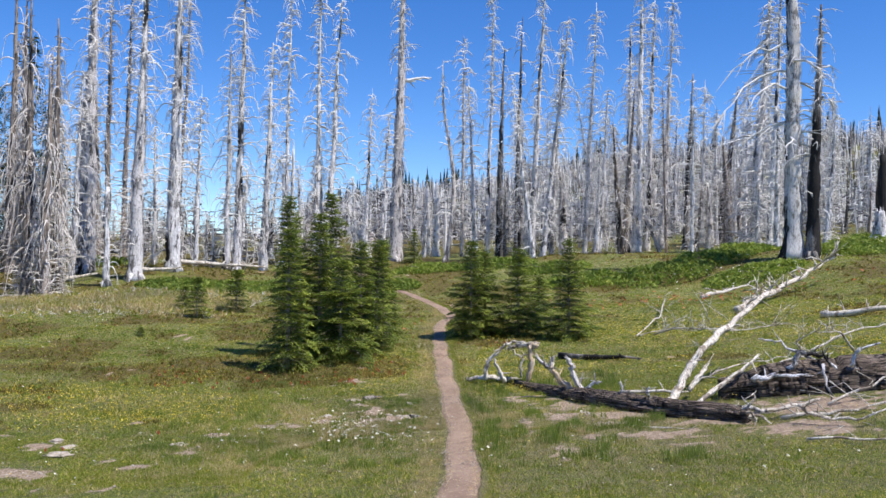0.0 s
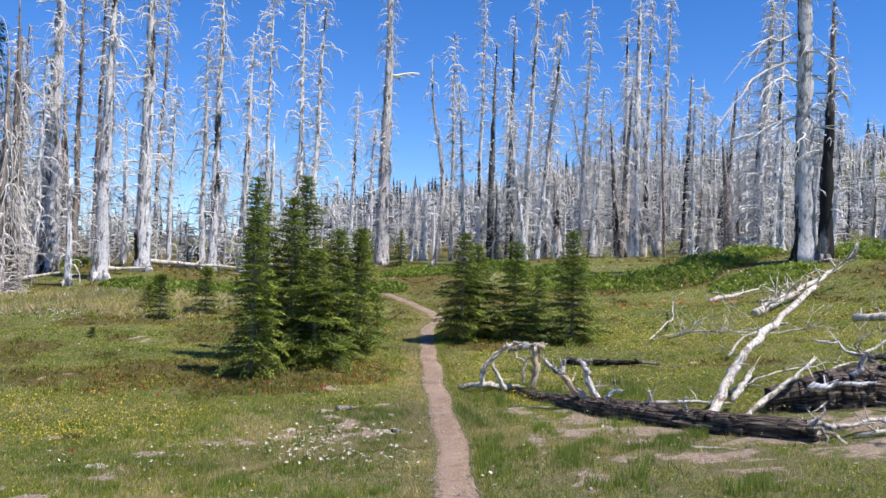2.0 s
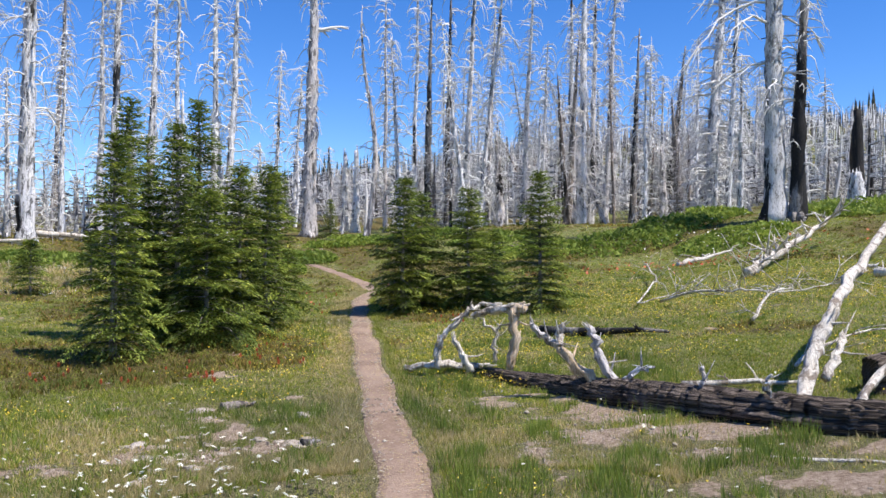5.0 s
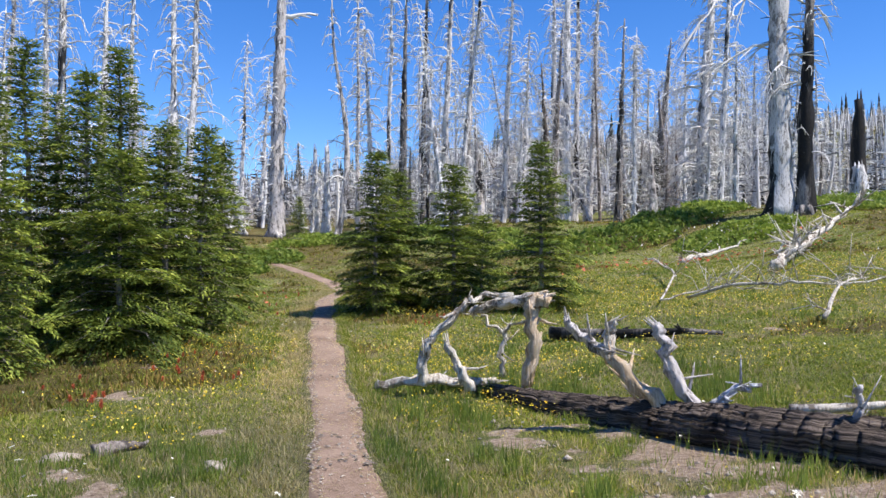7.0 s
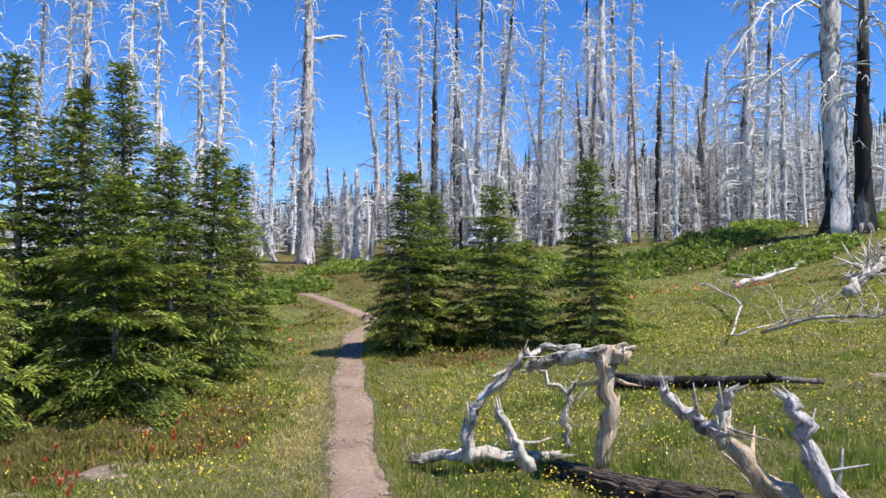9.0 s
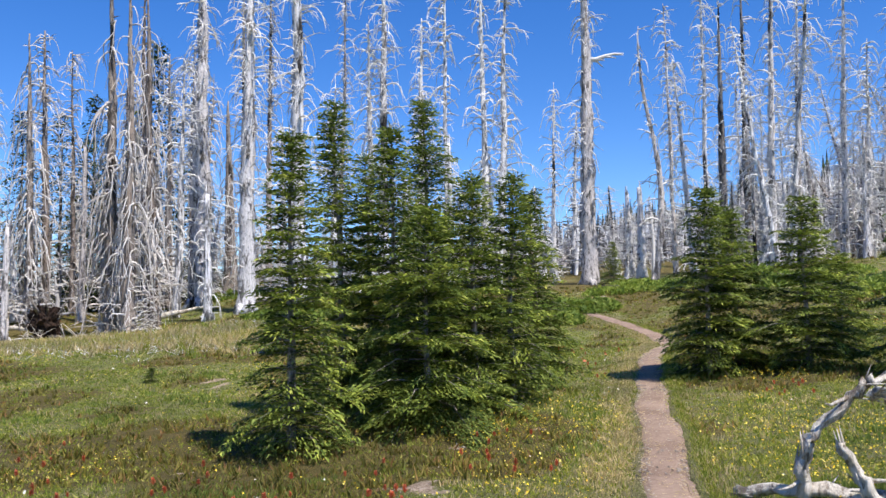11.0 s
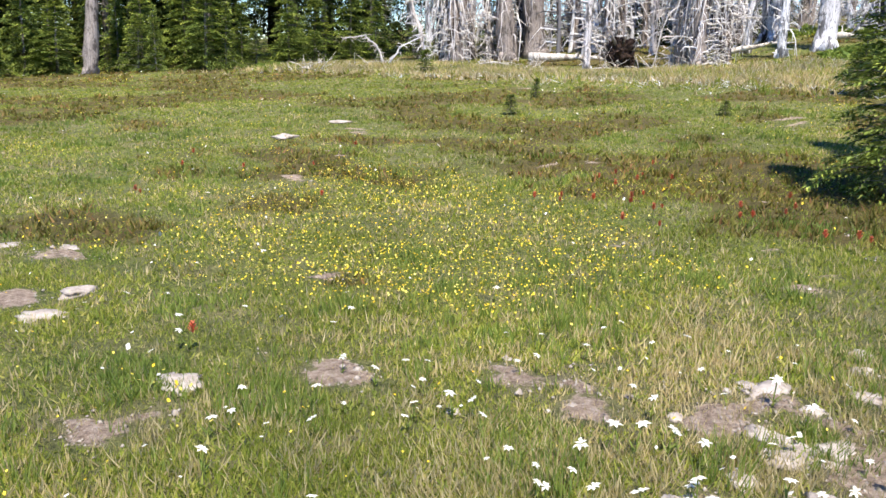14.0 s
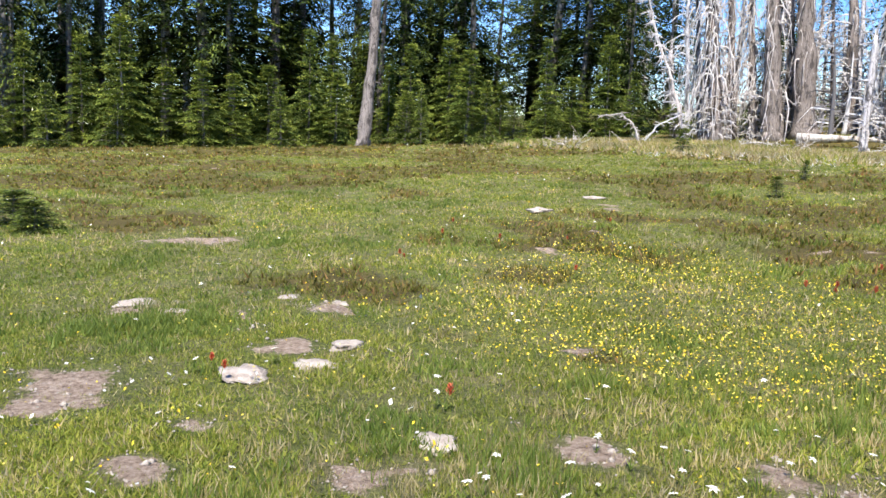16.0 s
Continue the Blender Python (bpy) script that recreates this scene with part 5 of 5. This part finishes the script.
# ---- meadow growth ----
def blades(name, n, material, zone, label, seed, tall=(0.05, 0.13), wide=0.0045, per=5, r0=2.6, r1=46, lean=0.9, a0=-100, a1=56, power=1.9, spots=None):
    rng = np.random.RandomState(seed)
    x, y, r = scatter(rng, n, r0, r1, a0, a1, power) if spots is None else spots(rng, n)
    tuft = 0.25 + 0.9 * smooth(0.35, 0.62, vnoise(x, y, 0.16, seed)) if spots is None and name != "meadow_herbs" else 1.0
    keep = (rng.rand(n) < zone(x, y) * tuft) & (off_trail(x, y) > 0.02 + 0.06 * rng.rand(n))
    x, y, r = (np.repeat(q[keep], per) for q in (x, y, r))
    k = len(x)
    grow = 1 + r / 60
    x, y = x + rng.randn(k) * 0.025 * grow, y + rng.randn(k) * 0.025 * grow
    a = rng.rand(k) * 6.283
    hgt = rng.uniform(*tall, k) * grow ** 0.5 * (0.7 + 0.6 * vnoise(x, y, 0.6, 3))
    w = wide * (0.55 + r / 5.0) * rng.uniform(0.7, 1.3, k)
    root = np.stack([x, y, lie(x, y) - 0.01], -1)
    wv = np.stack([np.cos(a) * w, np.sin(a) * w, 0 * w], -1)
    b = rng.rand(k) * 6.283
    ln = hgt * lean * rng.rand(k)
    tip = root + np.stack([np.cos(b) * ln, np.sin(b) * ln, hgt], -1)
    s = Soup()
    s.add(np.stack([root - wv, root + wv, tip], 1).reshape(-1, 3), np.arange(3 * k).reshape(-1, 3))
    tagged(new(name, s.mesh(name, material)), label, "grass", kind="stuff")


def verge(x, y):
    return np.exp(-((off_trail(x, y) - 0.1) / np.where(x < trail_x(y), 0.30, 0.16)) ** 2)


def patchy(x, y):
    return smooth(0.35, 0.68, 0.55 * vnoise(x, y, 1.5, 0) + 0.45 * vnoise(x, y, 0.5, 7))


blades("green_grass", 300000, GRASS, lambda x, y: np.clip((1 - 0.55 * thin(x, y)) * (1 - 0.5 * np.exp(-(((x + 1.3) / 1.8) ** 2 + ((y - 14.6) / 1.6) ** 2))) * (1 - 0.9 * smooth(0.3, 0.8, bare(x, y))) * (1 - 0.75 * verge(x, y)) * (1 - 0.7 * heathy(x, y)) * (0.35 + 0.65 * (1 - patchy(x, y))), 0, 1), "short green meadow grass and herbs", 1, (0.018, 0.05), 0.0029)
blades("dry_grass", 200000, DRY, lambda x, y: np.clip((1 - 0.75 * np.exp(-(((x + 5.6) / 2.6) ** 2 + ((y - 12.2) / 2.2) ** 2))) * (1 - 0.7 * bare(x, y)) * (0.14 + 0.26 * patchy(x, y) * smooth(22, 12, np.hypot(x, y - 11)) + 0.95 * np.exp(-(((x + 1.6) / 1.9) ** 2 + ((y - 14.6) / 1.9) ** 2)) + 0.4 * np.exp(-(((x - 2.4) / 2.5) ** 2 + ((y - 12.6) / 2.4) ** 2)) + 0.75 * verge(x, y)) * (1 - heathy(x, y)) + 0.4 * np.exp(-((y - 36 - 0.12 * x) / 3.0) ** 2) * smooth(-8, -14, x), 0, 1), "straw-coloured dry grass among the green", 2, (0.02, 0.08), 0.0032, 5)
blades("tall_grass", 110000, LUSH, lambda x, y: smooth(0.60, 0.75, 0.6 * vnoise(x, y, 0.9, 6) + 0.4 * vnoise(x, y, 0.35, 1)) * (1 - 0.6 * thin(x, y)) * (1 - verge(x, y)) * (1 - 0.75 * bare(x, y)) * (1 - 0.6 * np.exp(-(((x + 1.3) / 1.8) ** 2 + ((y - 14.6) / 1.6) ** 2))) * smooth(30, 10, np.hypot(x, y - 11)), "clumps of taller blue-green grass", 3, (0.04, 0.095), 0.0038, 7, 2.6, 26, 0.9)
blades("heather", 50000, HEATH, lambda x, y: 0.95 * heathy(x, y) * (1 - verge(x, y)), "low olive-brown heather carpet", 4, (0.03, 0.10), 0.006, 6, 6, 46, 1.2)


blades("meadow_herbs", 240000, GRASS, lambda x, y: np.clip((1 - 0.65 * thin(x, y)) * (1 - 0.95 * smooth(0.3, 0.8, bare(x, y))) * (1 - 0.8 * verge(x, y)) * (1 - 0.6 * heathy(x, y)) * (0.25 + 0.75 * vnoise(x, y, 0.8, 3)), 0, 1), "small broad-leaved green herbs carpeting the meadow", 6, (0.012, 0.04), 0.0065, 4, 2.6, 34, 1.9)


def beside_trail(rng, n):
    y = 7.5 + 36 * rng.rand(n) ** 1.3
    side = np.where(rng.rand(n) < 0.75, -1.0, 1.0)
    x = trail_x(y) + side * (np.interp(y, TRAIL_Y, TRAIL_W) / 2 + 0.03 + np.abs(rng.randn(n)) * np.where(side < 0, 0.22, 0.10))
    return x, y, np.maximum(3, y - 11)


blades("trodden_turf", 8000, GRASS, lambda x, y: 1.0 + 0 * x, "short trodden green turf beside the footpath", 8, (0.012, 0.04), 0.004, 5, lean=1.6, spots=beside_trail)
blades("trampled_grass", 7500, DRY, lambda x, y: 1.0 + 0 * x, "trampled straw-coloured grass beside the footpath", 7, (0.012, 0.05), 0.004, 5, lean=1.8, spots=beside_trail)


def bank(rng, n):
    x = rng.uniform(-34, -8, n)
    y = 36.3 + 0.12 * x + rng.randn(n) * 1.7 + 0.02 * (x + 20)
    return x, y, np.hypot(x, y - 11)


blades("bank_grass", 9000, DRY, lambda x, y: 0.3 + 0.7 * vnoise(x, y, 1.2, 5), "tussocks of pale dry grass on the bank below the dead trees", 9, (0.07, 0.22), 0.004, 6, lean=1.3, spots=bank)
blades("bank_sedge", 5000, GRASS, lambda x, y: 0.2 + 0.8 * vnoise(x, y, 1.2, 2), "tussocks of green grass on the bank below the dead trees", 10, (0.07, 0.22), 0.004, 6, lean=1.2, spots=bank)
dead_branch("wood_chunk", [on(-1.46, 16.34, .05), on(-1.33, 16.44, .07), on(-1.18, 16.53, .05)], 0.065, "grey weathered chunk of broken wood in the grass", 71, 2, 0.08, BARK)
dead_branch("wood_chunk", [on(-0.52, 14.72, .03), on(-0.36, 14.80, .03)], 0.045, "dark rotten chunk of wood on bare soil", 72, 0, 0.1, BURNT)


blades("bank_litter", 3600, TWIG, lambda x, y: 0.3 + 0.7 * vnoise(x, y, 1.5, 4), "bleached twigs and broken sticks littering the bank", 11, (0.04, 0.16), 0.003, 4, lean=6.0, spots=bank)


def crumbs(name, n, material, label, seed):
    """Small clods and crumbs of earth on the bare patches and the trail."""
    rng = np.random.RandomState(seed)
    x, y, r = scatter(rng, n, 2.6, 16, power=1.2)
    keep = rng.rand(n) < bare(x, y) + 0.05 * (off_trail(x, y) < 0)
    x, y = x[keep], y[keep]
    k = len(x)
    sz = rng.uniform(0.004, 0.013, k) * np.where(rng.rand(k) < 0.06, 2.4, 1.0)
    c = np.stack([x, y, lie(x, y) + 0.012 + 0.3 * sz], -1)
    base = np.array([(1, 0, 0), (0, 1, 0), (-1, 0, 0), (0, -1, 0), (0, 0, .7), (0, 0, -.7)])
    v = (c[:, None] + sz[:, None, None] * base[None] * rng.uniform(0.6, 1.3, (k, 6, 1))).reshape(-1, 3)
    f = np.array([(0, 1, 4), (1, 2, 4), (2, 3, 4), (3, 0, 4), (1, 0, 5), (2, 1, 5), (3, 2, 5), (0, 3, 5)])
    s = Soup()
    s.add(v, ((np.arange(k) * 6)[:, None, None] + f[None]).reshape(-1, 3))
    tagged(new(name, s.mesh(name, material)), label, "soil", kind="stuff")


crumbs("soil_crumbs", 60000, ROCK, "crumbly pale pumice clods on the bare patches", 8)

def shrub(x, y, rx, ry, h, n, seed):
    """A low leafy bush: small leaves on many stems."""
    rng = np.random.RandomState(seed)
    top = thing("shrub", x, y, "low leafy green bush at the foot of the dead trees", "bush", "green bushes")
    a, q = rng.rand(n) * 6.283, np.sqrt(rng.rand(n))
    px, py = rx * q * np.cos(a), ry * q * np.sin(a)
    dome = h * np.sqrt(np.clip(1 - q**2, 0.05, 1)) * (0.45 + 0.8 * vnoise(x + px, y + py, 0.5, 2))
    pz = height(x + px, y + py) - float(height(x, y)) + dome * rng.rand(n) ** 0.4
    c = np.stack([px, py, pz], -1)
    d1, d2 = rng.randn(n, 3) * 0.06, rng.randn(n, 3) * 0.035
    s = Soup()
    s.add(np.stack([c - d1, c + d2, c + d1, c - d2], 1).reshape(-1, 3), (np.arange(n) * 4)[:, None, None].repeat(2, 1).reshape(-1, 2, 1).repeat(3, 2).reshape(-1, 3) + np.tile([[0, 1, 2], [0, 2, 3]], (n, 1)))
    part("leaves", s.mesh("leaves", SHRUB), top)
    st = Soup()
    for _ in range(9):
        b = rng.rand() * 6.28
        e = np.array([math.cos(b) * rx * .6, math.sin(b) * ry * .6, h * 0.6])
        tube(st, [(0, 0, -.05), e * (.4, .4, .6), e], [.02, .014, .006], 4)
    part("stems", st.mesh("stems", BARK), top)


for _i, (_x, _y, _a, _b2, _h) in enumerate(((14.2, 38.6, 2.4, 1.4, .55), (10.0, 41.0, 3.0, 1.8, .9), (7.0, 42.0, 2.4, 1.5, .8), (13.2, 42.5, 2.4, 1.6, .9), (-0.9, 50.5, 2.2, 1.5, .8), (-2.8, 43.6, 1.7, 1.3, .8), (-3.6, 40.5, 1.4, 1.2, .7), (3.0, 50, 2.6, 1.6, .8), (-5.2, 42.5, 1.8, 1.4, .7),
        (15.2, 44.0, 2.2, 1.4, .8), (22.0, 44.0, 3.2, 2.0, 1.0), (25.5, 49.0, 3.5, 2.2, 1.1), (28.5, 53.0, 3.5, 2.2, 1.1), (19.5, 40.5, 2.0, 1.4, .6), (-12.0, 40.2, 2.6, 1.3, .5), (-9.5, 40.8, 2.0, 1.3, .55), (-7.4, 42.5, 2.0, 1.3, .6), (-20.2, 50, 2.4, 1.5, .8), (17.8, 48.5, 2.6, 1.6, .7), (6.0, 46.5, 2.2, 1.4, .6), (-33.5, 29.8, 1.6, 1.0, .35))):
    shrub(_x, _y, _a, _b2, _h * 0.68, 2600, _i)


# ---- far burnt forest ----
def far_snags(name, n, r0, r1, a0, a1, sides, twigs, seed, label, hs=(7, 16), thick=0.16):
    rng = np.random.RandomState(seed)
    s = Soup()
    for _ in range(n):
        r, a = math.sqrt(rng.uniform(r0**2, r1**2)), math.radians(rng.uniform(a0, a1))
        x, y = r * math.sin(a), r * math.cos(a)
        z = float(height(x, y)) - 0.3
        h = rng.uniform(*hs) * (0.45 if rng.rand() < 0.25 else 1.0)
        w = thick * rng.uniform(0.6, 1.5)
        lx, ly = rng.randn(2) * 0.035 * h
        tube(s, [(x, y, z), (x + lx * .5 + rng.randn() * .1, y + ly * .5, z + h * .5), (x + lx, y + ly, z + h)], [w, w * .66, w * .15], sides, tip=False)
        for _ in range(twigs):
            f = rng.uniform(0.2, 0.95)
            b, ln = rng.rand() * 6.28, rng.uniform(0.5, 1.6) * (1.1 - f * .6)
            p = np.array([x + lx * f, y + ly * f, z + h * f])
            o = np.array([math.cos(b), math.sin(b), 0])
            e1, e2 = p + o * ln * .6 + (0, 0, .05 * ln), p + o * ln + (0, 0, -rng.uniform(.1, .9) * ln)
            q = np.array([0, 0, 0.024 + r * 0.00022])
            s.add([p - q, p + q, e1 + q * .8, e1 - q * .8, e2], [(0, 1, 2), (0, 2, 3), (3, 2, 4)])
    tagged(new(name, s.mesh(name, FAR_SNAG)), label, "dead forest", kind="stuff")


far_snags("dead_forest_belt", 420, 66, 105, -9, 36, 5, 22, 1, "dense belt of bare grey dead conifers behind the meadow", (2.5, 6), 0.12)
far_snags("dead_forest_bank", 200, 49, 88, -40, -9, 5, 22, 2, "bare grey dead conifers thinning out on the bank", (1.5, 5), 0.10)
far_snags("dead_forest_slope", 2300, 100, 190, -10, 38, 4, 7, 3, "burnt hillside covered with bare grey dead trees", (3, 6.5), 0.15)
far_snags("dead_forest_crest", 5200, 180, 325, -11, 40, 3, 3, 4, "burnt hillside covered with bare grey dead trees", (3.5, 7), 0.19)


def far_green(n, seed):
    rng = np.random.RandomState(seed)
    s = Soup()
    for _ in range(n):
        r, a = rng.uniform(285, 340), math.radians(rng.choice([rng.uniform(-11, 2), rng.uniform(-11, 36), rng.uniform(20, 36)]))
        x, y = r * math.sin(a), r * math.cos(a)
        z, h = float(height(x, y)), rng.uniform(6, 12)
        for t in range(6):
            f = t / 6
            w = (1 - f) * h * 0.17
            k = 7
            th = np.arange(k) * 6.283 / k + rng.rand()
            rr = w * rng.uniform(0.6, 1.2, k)
            ring = np.stack([x + rr * np.cos(th), y + rr * np.sin(th), np.full(k, z + h * (f + .05)) - rng.rand(k) * .3], -1)
            s.add(np.concatenate([ring, [[x, y, z + h * (f + .3)]]]), np.stack([np.arange(k), (np.arange(k) + 1) % k, np.full(k, k)], -1))
    tagged(new("green_crest_trees", s.mesh("green_crest_trees", NEEDLE_OLD)), "surviving dark green conifers along the far crest", "conifers", kind="stuff")


far_green(260, 5)


# ---- litter on the footpath ----
def litter(name, n, material, label, seed, size, thin, clumps=0):
    """Trodden bits of straw, bark and grit lying on the footpath."""
    rng = np.random.RandomState(seed)
    y = 1.5 + 36 * rng.rand(n) ** 1.4
    if clumps:
        y = 4 + 27 * rng.rand(clumps)[rng.randint(0, clumps, n)] + rng.randn(n) * 0.09
    half = np.interp(y, TRAIL_Y, TRAIL_W) / 2
    x = trail_x(y) + half * np.clip(np.where(rng.rand(n) < 0.6, rng.choice([-1, 1], n) * (0.9 - 0.4 * rng.rand(n) ** 1.2), rng.uniform(-1, 1, n)), -1, 1)
    a, ln = rng.rand(n) * 6.283, size * rng.uniform(0.4, 1.6, n)
    d = np.stack([np.cos(a) * ln, np.sin(a) * ln, rng.randn(n) * 0.15 * ln], -1)
    w = np.stack([-np.sin(a), np.cos(a), 0 * a], -1) * (thin * rng.uniform(0.6, 1.4, n))[:, None]
    c = np.stack([x, y, lie(x, y) + 0.026], -1)
    up = np.array([0, 0, 1.0]) * (thin * 0.9)
    v = np.stack([c - d - w, c - d + w, c + d, c + up], 1).reshape(-1, 3)
    f = ((np.arange(n) * 4)[:, None, None] + np.array([[0, 1, 3], [1, 2, 3], [2, 0, 3]])[None]).reshape(-1, 3)
    s = Soup()
    s.add(v, f)
    tagged(new(name, s.mesh(name, material)), label, "litter", kind="stuff")


def right_edge(rng, n):
    y = 6.5 + 34 * rng.rand(n) ** 1.4
    return trail_x(y) + np.interp(y, TRAIL_Y, TRAIL_W) / 2 + 0.03 + np.abs(rng.randn(n)) * 0.09, y, np.maximum(3, y - 11)


def near_right(rng, n):
    return rng.uniform(0.4, 3.6, n), rng.uniform(11.0, 18.5, n), np.full(n, 4.0)


def near_left(rng, n):
    return rng.uniform(-4.5, -0.3, n), rng.uniform(11.5, 16.5, n), np.full(n, 4.0)


blades("edge_grass", 5000, GRASS, lambda x, y: 1.0 + 0 * x, "short grass overhanging the cut edge of the footpath", 41, (0.035, 0.07), 0.0036, 5, spots=right_edge)
blades("grass_clumps", 9000, LUSH, lambda x, y: smooth(0.52, 0.66, 0.55 * vnoise(x, y, 0.45, 11) + 0.45 * vnoise(x, y, 0.15, 12)) * (1 - 0.88 * bare(x, y)), "clumps of upright blue-green sedge by the footpath", 42, (0.08, 0.17), 0.0034, 6, lean=0.5, spots=near_right)
blades("grass_clumps", 7000, LUSH, lambda x, y: smooth(0.56, 0.7, 0.55 * vnoise(x, y, 0.45, 13) + 0.45 * vnoise(x, y, 0.15, 14)) * (1 - 0.6 * bare(x, y)) * (1 - 0.85 * np.exp(-(((x + 1.3) / 1.4) ** 2 + ((y - 14.8) / 1.4) ** 2))), "clumps of upright blue-green sedge among white flowers", 43, (0.07, 0.14), 0.0034, 6, lean=0.6, spots=near_left)
def by_the_log(rng, n):
    return rng.uniform(1.2, 8.0, n), rng.uniform(9.8, 15.2, n), np.full(n, 5.0)


blades("bark_scraps", 2600, BARK, lambda x, y: 0.2 + 0.8 * vnoise(x, y, 0.5, 3), "dark scraps of bark and twigs strewn on the worn soil", 44, (0.008, 0.03), 0.006, 4, lean=4.0, spots=by_the_log)
blades("twig_scraps", 1500, TAN_TWIG, lambda x, y: 0.2 + 0.8 * vnoise(x, y, 0.5, 6), "pale broken twigs strewn on the worn soil", 45, (0.01, 0.03), 0.004, 3, lean=5.0, spots=by_the_log)
litter("straw_litter", 5200, DRY, "trodden bits of dry straw on the footpath", 31, 0.022, 0.0025)
litter("bark_litter", 420, BARK, "dark chips of bark and clods trodden into the footpath", 32, 0.022, 0.011, 40)
litter("path_grit", 2600, ROCK, "small grit and pebbles lying on the footpath", 33, 0.009, 0.007)
